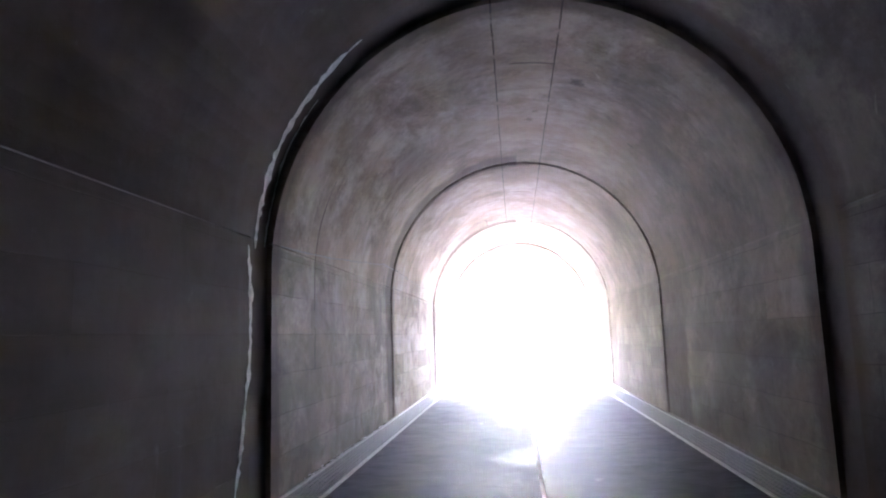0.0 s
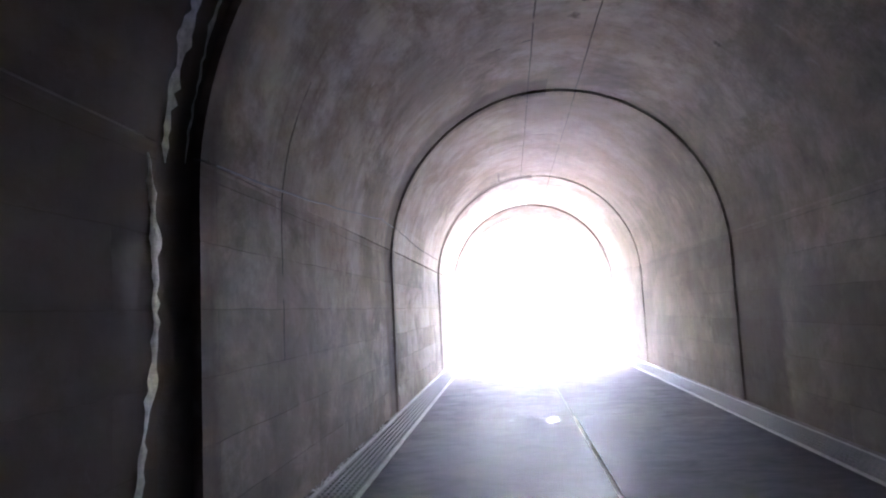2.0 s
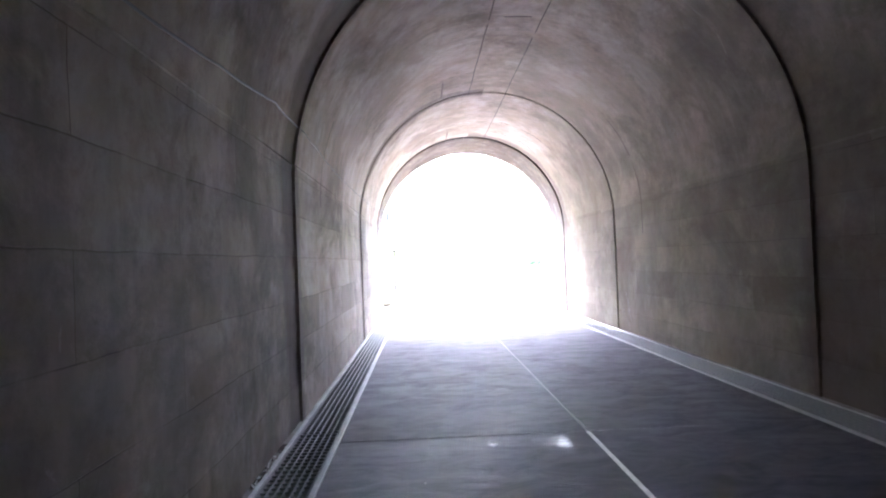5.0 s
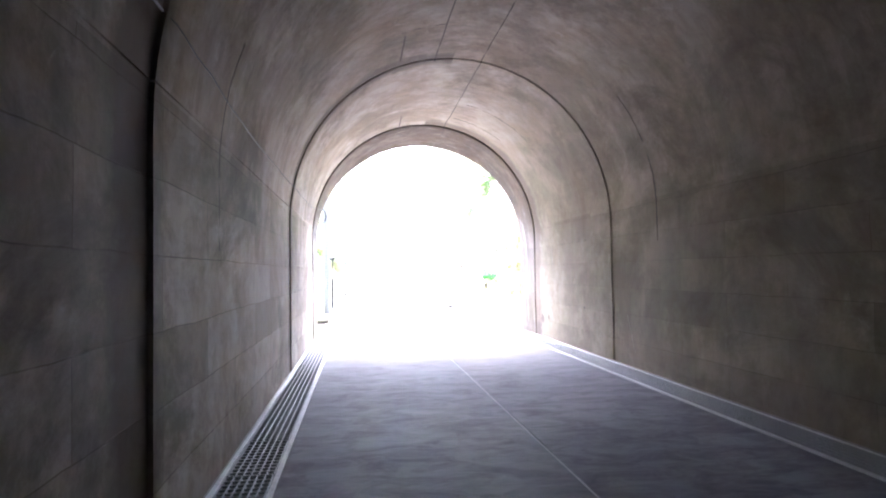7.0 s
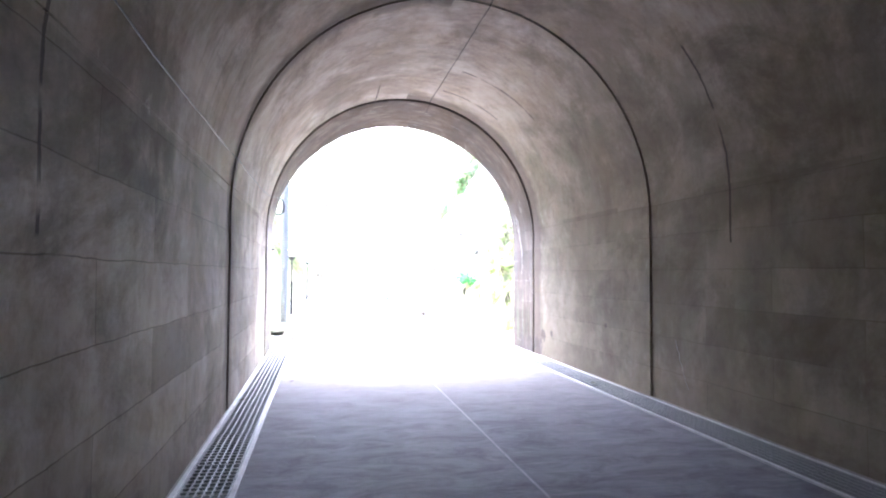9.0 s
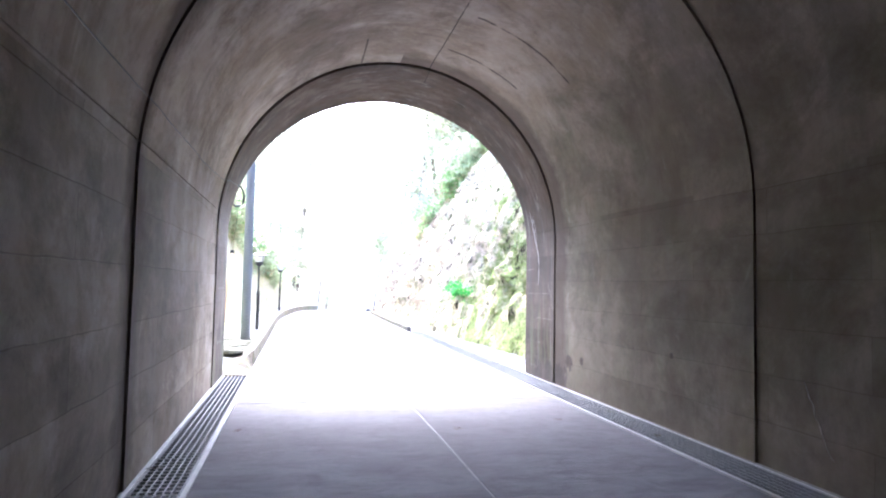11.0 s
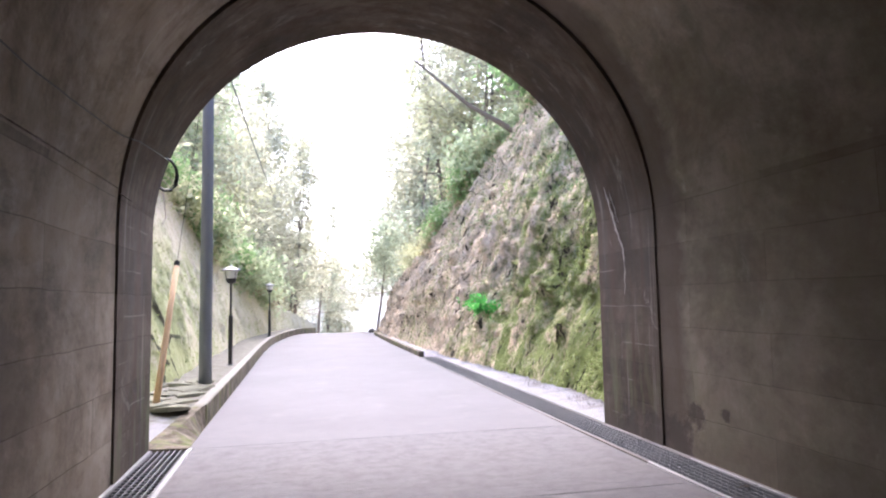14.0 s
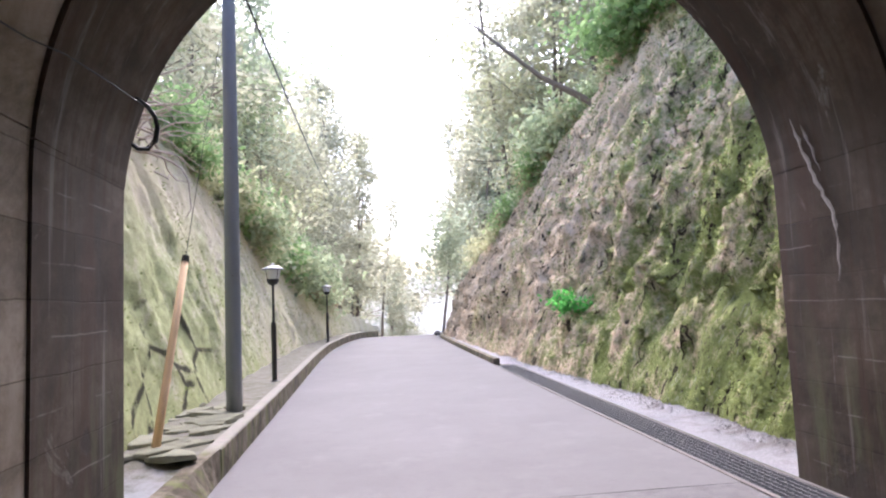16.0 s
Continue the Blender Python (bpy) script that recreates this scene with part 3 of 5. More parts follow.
bm = bmesh.new()
box(bm, DL1 + 0.045, DR0 - 0.045, 11.6, Y_END + 0.02, -0.32, -0.004)
part("joint_bed", bm, M_GREYMORTAR, floor, "grey mortar in the floor joints")
CUTS = [Y_BACK, -10.0, 0.8, 11.6, 22.42, Y_END + 0.02]
for c0, c1 in zip(CUTS, CUTS[1:]):
    half = 0.016 if c1 < 12 else 0.006
    for x0, x1 in ((DL1 + 0.04, 0.36 - half), (0.36 + half, DR0 - 0.04)) if c1 < 23 else ((DL1 + 0.04, DR0 - 0.04),):
        bm = bmesh.new()
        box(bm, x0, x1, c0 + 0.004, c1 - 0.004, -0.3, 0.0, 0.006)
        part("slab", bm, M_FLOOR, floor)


def smooth_line(keys, step=0.4):
    """Evenly spaced points on a Catmull-Rom curve through (x, y) keys."""
    keys = [Vector((*k, 0)) for k in keys]
    keys = [2 * keys[0] - keys[1]] + keys + [2 * keys[-1] - keys[-2]]
    out = []
    for a, b, c, d in zip(keys, keys[1:], keys[2:], keys[3:]):
        n = max(1, round((c - b).length / step))
        for i in range(n):
            t = i / n
            out.append(0.5 * (2 * b + (c - a) * t + (2 * a - 5 * b + 4 * c - d) * t * t + (3 * b - a - 3 * c + d) * t ** 3))
    return out + [keys[-2]]


ROAD_L = smooth_line([(-1.83, Y_END + 0.017), (-1.83, 32), (-1.83, 39), (-1.62, 44.3), (-0.85, 50), (0.9, 54), (4.5, 57.5), (10, 59.5), (20, 60.5)])
ROAD_R = smooth_line([(2.45, Y_END + 0.017), (2.45, 32), (2.46, 39), (2.52, 44.3), (2.75, 49.3), (3.9, 51.4), (6.5, 53.2), (11, 54.4), (20, 55)])


def resample(line, n):
    d = [0.0]
    for a, b in zip(line, line[1:]):
        d.append(d[-1] + (b - a).length)
    xs, ys = [p.x for p in line], [p.y for p in line]
    s = np.linspace(0, d[-1], n)
    return [Vector((float(np.interp(v, d, xs)), float(np.interp(v, d, ys)), 0)) for v in s]


RL, RR = resample(ROAD_L, 90), resample(ROAD_R, 90)


def dip(y):
    return -0.02 * max(0.0, y - 50) ** 1.5


verts, faces = [], []
for a, b in zip(RL, RR):
    for k in range(9):
        p = a.lerp(b, k / 8)
        verts.append((p.x, p.y, dip(p.y) + 0.004 * noise.noise(p * 0.8)))
nv = len(verts)
verts += [(x, y, z - 0.35) for x, y, z in verts]
for j in range(len(RL) - 1):
    for k in range(8):
        i = j * 9 + k
        faces.append((i, i + 1, i + 10, i + 9))
        if k == 0:
            faces.append((i, i + 9, nv + i + 9, nv + i))
        if k == 7:
            faces.append((i + 10, i + 1, nv + i + 1, nv + i + 10))
faces.append([k for k in range(8, -1, -1)] + [nv + k for k in range(9)])
tagged(raw("road", verts, faces, M_ROAD, False), "pale pinkish-grey concrete path curving away", "road", kind="structure")


def strip_along(bm, line, offs, zs, close=True):
    """Sweep a cross-section of (offset to the left of travel, z) along a line."""
    rows = []
    for i, p in enumerate(line):
        d = (line[min(i + 1, len(line) - 1)] - line[max(i - 1, 0)]).normalized()
        nrm = Vector((-d.y, d.x, 0))
        rows.append([bm.verts.new(p + nrm * o + Vector((0, 0, z + dip(p.y)))) for o, z in zip(offs, zs)])
    n = len(offs)
    for r0, r1 in zip(rows, rows[1:]):
        for k in range(n if close else n - 1):
            bm.faces.new((r0[k], r0[(k + 1) % n], r1[(k + 1) % n], r1[k]))
    if close:
        bm.faces.new(rows[0])
        bm.faces.new(rows[-1][::-1])
    bmesh.ops.recalc_face_normals(bm, faces=bm.faces)
    return bm


RAMP = 26.2


def ramp_edge(y):
    t = min(1.0, (y - Y_END) / (RAMP - Y_END))
    return -2.19 + 0.35 * t, 0.012 + 0.268 * t


bm = strip_along(bmesh.new(), [Vector((-1.83, RAMP, 0))] + [p for p in RL if RAMP + 0.1 < p.y < 52.6], (0.0, 0.012, 0.14, 0.155, 0.155, 0.0), (0.26, 0.28, 0.28, 0.265, -0.2, -0.2))
# battered end that spans the width of the drain at the portal
rows = []
for k in range(9):
    y = Y_END + 0.02 + (RAMP - Y_END - 0.021) * k / 8
    x, z = ramp_edge(y)
    rows.append([bm.verts.new(v) for v in ((-1.832, y, -0.2), (-1.832, y, 0.004), (x, y, z), (x - 0.13, y, z), (x - 0.145, y, -0.2))])
for r0, r1 in zip(rows, rows[1:]):
    for k in range(5):
        bm.faces.new((r0[k], r0[(k + 1) % 5], r1[(k + 1) % 5], r1[k]))
bm.faces.new(rows[0])
bm.faces.new(rows[-1][::-1])
bmesh.ops.recalc_face_normals(bm, faces=bm.faces)
tagged(link("kerb", bm, M_KERB), "raised concrete kerb with green moss stains", "kerb", kind="structure")
far = [p for p in RR if 34.9 < p.y < 49.6 and p.x < 3]
bm = strip_along(bmesh.new(), far, (-0.01, -0.02, -0.14, -0.16, -0.16, -0.01), (0.1, 0.13, 0.13, 0.11, -0.2, -0.2))
tagged(link("kerb", bm, M_KERB), "low concrete kerb at the foot of the bank", "kerb", kind="structure")


def drain_setting(name, x0, x1, y0, y1):
    """Concrete channel with flush edge strips that carry the gratings."""
    bm = bmesh.new()
    box(bm, x0 - 0.05, x0 + 0.012, y0, y1, -0.34, -0.03)
    box(bm, x1 - 0.012, x1 + 0.04, y0, y1, -0.34, -0.03)
    box(bm, x0 + 0.012, x1 - 0.012, y0, y1, -0.34, -0.3)
    tagged(link(name + "_channel", bm, M_CHANNEL), "dark concrete drain channel below a grating", "drain", kind="structure")
    bm = bmesh.new()
    out0, out1 = (x0 - 0.2, x0 - 0.037) if x0 < 0 else (x1 + 0.024, x1 + 0.2)
    box(bm, out0, out1, y0, min(y1, Y_END), -0.2, 0.006)
    tagged(link(name + "_bench", bm, M_FRAME_R), "dirty concrete strip between drain and wall", "drain edging", kind="structure")
    inside = min(y1, 23.1)
    for a, b, mat in ((y0, inside, M_FRAME), (inside, y1, M_FRAME_R if x0 > 0 else M_FRAME)):
        bm = bmesh.new()
        box(bm, x0 - 0.035, x0 + 0.002, a, b, -0.03, 0.012, 0.004)
        box(bm, x1 - 0.002, x1 + (0.04 if x0 < 0 else 0.022), a, b, -0.03, 0.012, 0.004)
        tagged(link(name + "_edging", bm, mat), "worn concrete edging strips of a floor drain", "drain edging", kind="structure")


drain_setting("drain_left", DL0, DL1, Y_BACK, Y_END)
drain_setting("drain_right", DR0, DR1, Y_BACK, 34.9)


def make_grate(width):
    """One metre of bar grating: bearing bars along it, thin rods across."""
    g = new("drain_grate")
    tagged(g, "galvanized steel bar grating lying over a drain", "drain grate", "drain gratings")
    bars = 7
    mesh = None
    for i in range(bars):
        x = 0.012 + (width - 0.024) * i / (bars - 1)
        if mesh is None:
            bm = bmesh.new()
            box(bm, -0.0045, 0.0045, 0.004, 0.99, -0.03, 0.006, 0.0012)
            ob = part("bearing_bar", bm, M_GALV, g)
            mesh = ob.data
        else:
            ob = new("bearing_bar", mesh)
            ob.parent = g
        ob.location = (x, 0, 0)
    rod = None
    for k in range(12):
        y = 0.004 + 0.0885 * k
        if rod is None:
            bm = bmesh.new()
            box(bm, 0.004, width - 0.004, 0.0, 0.005, -0.02, -0.006)
            ob = part("cross_rod", bm, M_GALV, g)
            rod = ob.data
        else:
            ob = new("cross_rod", rod)
            ob.parent = g
        ob.location = (0, y, 0)
    return g


grate = make_grate(DL1 - DL0 - 0.008)
y = Y_END - 1.0
grate.matrix_basis = pose(DL0 + 0.004, y, 0.0)
while y > Y_BACK + 1:
    y -= 1.0
    copy_thing(grate, pose(DL0 + 0.004 + random.uniform(-0.002, 0.002), y, random.uniform(-0.002, 0.003)))
grate = make_grate(DR1 - DR0 - 0.008)
y = 33.9
grate.matrix_basis = pose(DR0 + 0.004, y, 0.0)
while y > Y_BACK + 1:
    y -= 1.0
    copy_thing(grate, pose(DR0 + 0.004 + random.uniform(-0.002, 0.002), y, random.uniform(-0.002, 0.003)))

# ---- banks ----
LEFT_CREST = [(24.0, 6.6), (30, 5.9), (33, 5.3), (35, 4.7), (39.5, 3.9), (44, 2.8), (48, 2.1), (51, 1.35), (53, 0.75), (54.4, 0.2), (58, -0.2), (64, -0.9)]
RIGHT_CREST = [(24.0, 9.8), (33, 9.3), (37, 8.8), (38.5, 7.6), (41, 6.5), (45, 4.5), (49.3, 2.9), (50.0, 2.4)]


def lerp_table(t, y):
    return float(np.interp(y, [a for a, _ in t], [b for _, b in t]))


def left_foot(y):
    y = min(y, 54.2)
    if y < 40:
        return -2.75 - 0.12 * noise.noise(Vector((y * 0.5, 3, 0)))
    k = min(range(len(RL)), key=lambda i: abs(RL[i].y - y))
    return RL[k].x - lerp_table([(40, 0.92), (46, 0.75), (64, 0.7)], y)


def right_foot(y):
    return lerp_table([(24, 3.6), (27, 3.55), (30, 3.42), (33, 3.2), (38, 3.0), (50, 2.95)], y) + 0.12 * noise.noise(Vector((y * 0.9, 7, 0)))


def ridged(p):
    return 1.0 - abs(noise.noise(p))


def bank(name, side, y0, y1, foot, crest, lean, foot_z, material, rough, back):
    ys = np.arange(y0, y1 + 0.01, 0.085)
    nf, nb = 110, 16
    verts, faces = [], []
    for y in ys:
        xb, zt = foot(y), lerp_table(crest, y)
        base_z = lerp_table([(52.0, foot_z), (54.4, -0.1), (57.0, -1.6)], y)
        for i in range(nf + nb):
            if i < nf:
                s = i / (nf - 1)
                z = base_z + (zt - base_z) * s
                x = xb + side * lean * (z - base_z) * (0.85 + 0.15 * s)
                q = Vector((y * 1.15, z * 0.45 + y * 0.2, side * 5))
                d = 0.22 * noise.fractal(q * 0.8, 0.9, 2.0, 4) + 0.16 * (ridged(q * 1.7) - 0.75)
                d += 0.075 * noise.fractal(Vector((y * 3.1, z * 1.6, 1)), 0.7, 2.1, 5) + 0.09 * (ridged(Vector((y * 4.2, z * 1.1, 6))) - 0.8) + 0.035 * noise.noise(Vector((y * 8.5, z * 4.0, 2)))
                d -= 0.5 * max(0.0, noise.noise(Vector((y * 3.0 + 0.3 * z, z * 1.25, 33))) - 0.38) * (side > 0)
                d += 0.2 * max(0.0, noise.noise(Vector((y * 2.6, z * 1.6, 9))) - 0.25) - 0.14 * max(0.0, noise.noise(Vector((y * 1.9 + 0.4 * z, z * 0.9, 14))) - 0.42)
                wr = y * 2.3 + 0.5 * noise.noise(Vector((y * 0.7, z * 0.8, 21)))
                d += 0.27 * (ridged(Vector((wr, z * 0.32, 17))) - 0.78) + 0.05 * noise.noise(Vector((y * 14.0, z * 9.0, 5)))
                d += 0.55 * max(0.0, ridged(Vector((y * 1.9 + 0.25 * z, z * 0.6, 41))) - 0.82) * (side > 0)
                d *= rough * min(1.0, 0.25 + 4 * s)
                verts.append((x - side * d * 0.9, y, z + d * 0.35))
            else:
                s = (i - nf + 1) / nb
                w = back * s ** 1.6
                z = zt + w * lerp_table([(40, 0.28), (50, 0.02)], y) + 0.35 * noise.fractal(Vector((y * 0.3, w * 0.3, side)), 1.0, 2.0, 3) * min(1, s * 4)
                x = xb + side * (lean * (zt - base_z) + w)
                verts.append((x, y, z))
    n = nf + nb
    for j in range(len(ys) - 1):
        for i in range(n - 1):
            f = (j * n + i, j * n + i + 1, (j + 1) * n + i + 1, (j + 1) * n + i)
            faces.append(f if side < 0 else f[::-1])
    SURFACE[side] = (verts, nf, n, len(ys))
    return raw(name, verts, faces, material)


SURFACE = {}
tagged(bank("bank", -1, 24.6, 62.0, left_foot, LEFT_CREST, 0.34, 0.2, M_EARTH_L, 0.5, 26), "steep cut earth bank with pale moss and cracks", "bank", kind="structure")
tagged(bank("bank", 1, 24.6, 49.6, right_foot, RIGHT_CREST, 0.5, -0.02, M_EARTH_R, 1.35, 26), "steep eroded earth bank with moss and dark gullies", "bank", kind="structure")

# end of the right bank where the path turns
verts, faces = [], []
rows = 40
for j in range(rows):
    a = j / (rows - 1)
    for i in range(30):
        s = i / 29
        z = -0.3 + (2.95 - 0.6 * a + 0.3) * s
        x = 2.95 + 0.5 * max(0, z) + a * 14
        yb = 49.55 + a * 2.2 - 0.35 * s + 0.12 * noise.fractal(Vector((x * 1.2, z, 4)), 0.9, 2.0, 4)
        verts.append((x, yb, z))
for j in range(rows - 1):
    for i in range(29):
        faces.append((j * 30 + i, (j + 1) * 30 + i, (j + 1) * 30 + i + 1, j * 30 + i + 1))
tagged(raw("bank", verts, faces, M_EARTH_R), "end of the earth bank beside the bend", "bank", kind="structure")

# ledge behind the left kerb and pale strip below the right bank
verts, faces = [], []
cols = 10
line = [Vector((-1.83, Y_END + 0.03 + 0.2 * k, 0)) for k in range(8)] + [p for p in RL if 26.6 < p.y < 52.55]
for j, p in enumerate(line):
    xf = left_foot(p.y) - 0.35
    for k in range(cols):
        edge = ramp_edge(p.y)[0] - 0.11 if p.y < RAMP else p.x - 0.15
        x = edge + (xf - edge) * k / (cols - 1)
        verts.append((x, p.y, (lerp_table([(24.9, 0.0), (RAMP, 0.262)], p.y)) + dip(p.y) + 0.03 * noise.noise(Vector((x * 3, p.y * 3, 0))) * (k > 0)))
for j in range(len(line) - 1):
    for k in range(cols - 1):
        i = j * cols + k
        faces.append((i, i + cols, i + cols + 1, i + 1))
m = Mat("dusty_ledge_soil", 0.95, spec=0.1)
n1, n2 = m.noise(5.0, detail=8, rough=0.75), m.noise(40.0, detail=4)
c = m.mix(m.ramp(n1, 0.4, 0.65), (0.22, 0.205, 0.175), (0.13, 0.125, 0.09))
c = m.mix(m.math("MULTIPLY", m.ramp(m.math("ADD", m.axis(1), m.math("MULTIPLY", n1, 1.2)), 26.5, 26.1), 0.8), c, (0.33, 0.33, 0.35))
m.colour(c).bump(m.math("ADD", n1, m.math("MULTIPLY", n2, 0.4)), 0.6, 0.03)
M_LEDGE = m.m
tagged(raw("verge", verts, faces, M_LEDGE), "dusty pale soil ledge behind the kerb", "verge", kind="structure")
verts, faces = [], []
ys = np.arange(Y_END, 50.0, 0.2)
for y in ys:
    x0 = DR1 + 0.036 if y < 34.9 else 2.6
    xf = right_foot(y) + 0.3
    for k in range(12):
        x = x0 + (xf - x0) * k / 11
        verts.append((x, y, 0.012 + 0.05 * (k / 11) ** 1.5 + 0.03 * max(0.0, noise.noise(Vector((x * 6, y * 6, 2)))) * (k > 2)))
for j in range(len(ys) - 1):
    for k in range(11):
        i = j * 12 + k
        faces.append((i, i + 1, i + 13, i + 12))
bm = bmesh.new()
box(bm, -2.95, -2.34, Y_END + 0.005, Y_END + 0.14, -0.3, 0.02, 0.01)
tagged(link("verge_end", bm, M_LEDGE), "pale end of the ledge beside the portal", "verge", kind="structure")
m = Mat("white_crushed_stone", 0.95, spec=0.1)
grit = m.noise(42.0, detail=5, rough=0.8)
soil = m.ramp(m.math("ADD", m.noise(1.9, detail=8, rough=0.75, distort=0.6), m.math("MULTIPLY", m.math("SUBTRACT", m.axis(0), 3.1), 0.22)), 0.5, 0.68)
c = m.mix(m.ramp(grit, 0.35, 0.7), (0.4, 0.387, 0.4), (0.24, 0.232, 0.24))
c = m.mix(m.math("MULTIPLY", soil, 0.65), c, (0.13, 0.108, 0.088))
m.colour(c).bump(m.math("ADD", grit, m.noise(9.0, detail=5)), 0.9, 0.03)
M_STRIP = m.m
tagged(raw("verge", verts, faces, M_STRIP), "whitish crushed stone strip below the bank", "verge", kind="structure")

# unseen portal face and hill, added to block the sky; ground to the horizon
bm = bmesh.new()
inner = profile(0.08, 2.25, 4.86)
wide = [(-9.0, 0.0), (-9.0, 7.6), (12.5, 7.6), (12.5, 0.0)]
ring = [bm.verts.new((x, Y_END - 0.45, z)) for x, z in inner]
top = []
for x, z in inner:
    k = max(abs(x - CX) / 9.4, (z - 0.0) / 7.6, 1e-6)
    top.append(bm.verts.new((CX + (x - CX) / k if abs(x - CX) / 9.4 >= z / 7.6 else CX + (x - CX) / k, Y_END - 0.45, min(7.6, z / k))))
for i in range(len(ring) - 1):
    bm.faces.new((ring[i], top[i], top[i + 1], ring[i + 1]))
ext = bmesh.ops.extrude_face_region(bm, geom=bm.faces[:])
for v in ext["geom"]:
    if isinstance(v, bmesh.types.BMVert):
        v.co.y = Y_END - 0.004
bmesh.ops.recalc_face_normals(bm, faces=bm.faces)
tagged(link("wall_portal_unseen", bm, M_PORTAL), "unseen concrete portal wall added to block the sky", "wall", kind="structure")

verts, faces = [], []
gx, gy = np.linspace(-45, 45, 46), np.linspace(-45, 24.5, 36)
for y in gy:
    for x in gx:
        z = 7.4 + 0.012 * (24.5 - y) * 6 * 0.4 + 0.16 * abs(x - 1) + 1.2 * noise.fractal(Vector((x * 0.08, y * 0.08, 3)), 1, 2, 3) * min(1, (24.5 - y) / 6)
        verts.append((x, y, z))
for j in range(len(gy) - 1):
    for i in range(len(gx) - 1):
        a = j * len(gx) + i
        faces.append((a, a + 1, a + len(gx) + 1, a + len(gx)))
tagged(raw("hill", verts, faces, M_GROUND), "unseen hill added over the tunnel to block the sky", "hill", kind="structure")


def valley(x, y):
    """Depth of the side valley into which the land falls beyond the bend."""
    if y < 56:
        return 0.0
    t = (x + 0.53) / (y - 20)
    return 0.16 * min(y - 56, 70) * math.exp(-((t - 0.088) / 0.055) ** 2)


verts, faces = [], []
gx = np.concatenate([[-2500, -900, -350, -150, -80], np.linspace(-48, 48, 33), [80, 150, 350, 900, 2500]])
gy = np.concatenate([[-2500, -900, -350, -150, -60], np.linspace(-20, 120, 57), [150, 220, 400, 900, 2500]])
for y in gy:
    for x in gx:
        r = max(0.0, y - 54)
        z = lerp_table([(46, -0.66), (51, -0.3)], y) - 0.07 * min(r, 60) + (0.5 * noise.fractal(Vector((x * 0.06, y * 0.06, 0)), 1, 2, 3) - 0.3 if y > 62 else 0) - valley(x, y)
        verts.append((x, y, z))
for j in range(len(gy) - 1):
    for i in range(len(gx) - 1):
        a = j * len(gx) + i
        faces.append((a, a + 1, a + len(gx) + 1, a + len(gx)))
tagged(raw("ground", verts, faces, M_GROUND), "brown-green woodland ground reaching far off", "ground", kind="structure")


# added ridge far beyond the valley; white haze painted as pale colour and glow
m = Mat("painted_haze_ridge", 1.0, spec=0.0)
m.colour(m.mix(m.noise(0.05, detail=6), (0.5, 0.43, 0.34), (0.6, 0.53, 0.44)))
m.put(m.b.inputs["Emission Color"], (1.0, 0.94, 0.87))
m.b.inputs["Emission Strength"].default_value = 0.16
verts, faces = [], []
for k in range(61):
    a = math.radians(90 + 75 - 150 * k / 60)
    for z in (-40.0, 9.5 + 5 * noise.fractal(Vector((k * 0.22, 2, 0)), 1, 2, 4) + 6 * abs(k / 60 - 0.5)):
        verts.append((210 * math.cos(a), 20 + 210 * math.sin(a), z))
for k in range(60):
    faces.append((2 * k, 2 * k + 1, 2 * k + 3, 2 * k + 2))
tagged(raw("backdrop", verts, faces, m.m), "added pale far ridge with painted glowing haze", "backdrop", kind="structure")


# ---- cables and lime on the lining ----
def wall_x(z, left=True, spring=SPRING, crown=CROWN):
    w = HW if z < spring else HW * math.sqrt(max(0.0, 1 - ((z - spring) / (crown - spring)) ** 2))
    return CX - w if left else CX + w


def cable(name, pts, r, material, label, category="cable"):
    bm = tube(bmesh.new(), pts, r, 6)
    return tagged(link(name, bm, material, True), label, category)


run = [(Y_BACK + 1, 2.5), (-4, 2.47), (0, 2.5), (3.3, 2.49), (5.98, 2.53), (7.6, 2.6), (8.7, 2.68), (10, 2.78), (11.4, 2.9), (12.4, 2.9), (13.4, 2.87), (15, 2.82), (17, 2.83), (19, 2.85), (21, 2.86), (22.2, 2.88), (23.65, 2.96)]
pts = []
for (ya, za), (yb, zb) in zip(run, run[1:]):
    for k in range(6):
        t = k / 6
        z = za + (zb - za) * t
        pts.append((wall_x(z) - grow_at(ya + (yb - ya) * t) + 0.012 + 0.004 * math.sin(9 * (ya + t)), ya + (yb - ya) * t, z - 0.012 * math.sin(math.pi * t)))
pts += [(wall_x(2.97, True, 2.25, 4.9) + 0.058, 23.7, 2.97), (wall_x(3.02, True, 2.25, 4.82) + 0.06, 24.3, 3.01), (wall_x(3.04, True, 2.25, 4.72) + 0.065, 24.8, 3.03)]
cable("wall_cable", [p for p in pts if 6.0 < p[1] < 12.5], 0.008, M_GREYCABLE, "thin grey cable fixed along the tunnel wall")
cable("wall_cable", [p for p in pts if p[1] > 12.3], 0.005, M_BLACKCABLE, "thin black cable fixed along the tunnel wall")
ends = [(-2.06, 24.72, 3.05), (-2.03, 24.86, 3.04), (-2.0, 24.94, 2.98), (-1.985, 24.95, 2.9), (-2.0, 24.95, 2.8), (-2.05, 24.94, 2.74), (-2.12, 24.93, 2.74), (-2.17, 24.9, 2.78)]
cable("cable_loop", ends, 0.017, M_BLACKCABLE, "black cable end hanging in a loop at the portal")
cable("cable_loop", [(a - 0.02, b + 0.02, c + 0.03 - 0.02 * i / 7) for i, (a, b, c) in enumerate(ends)], 0.008, M_BLACKCABLE, "thin black cable looped at the portal edge")


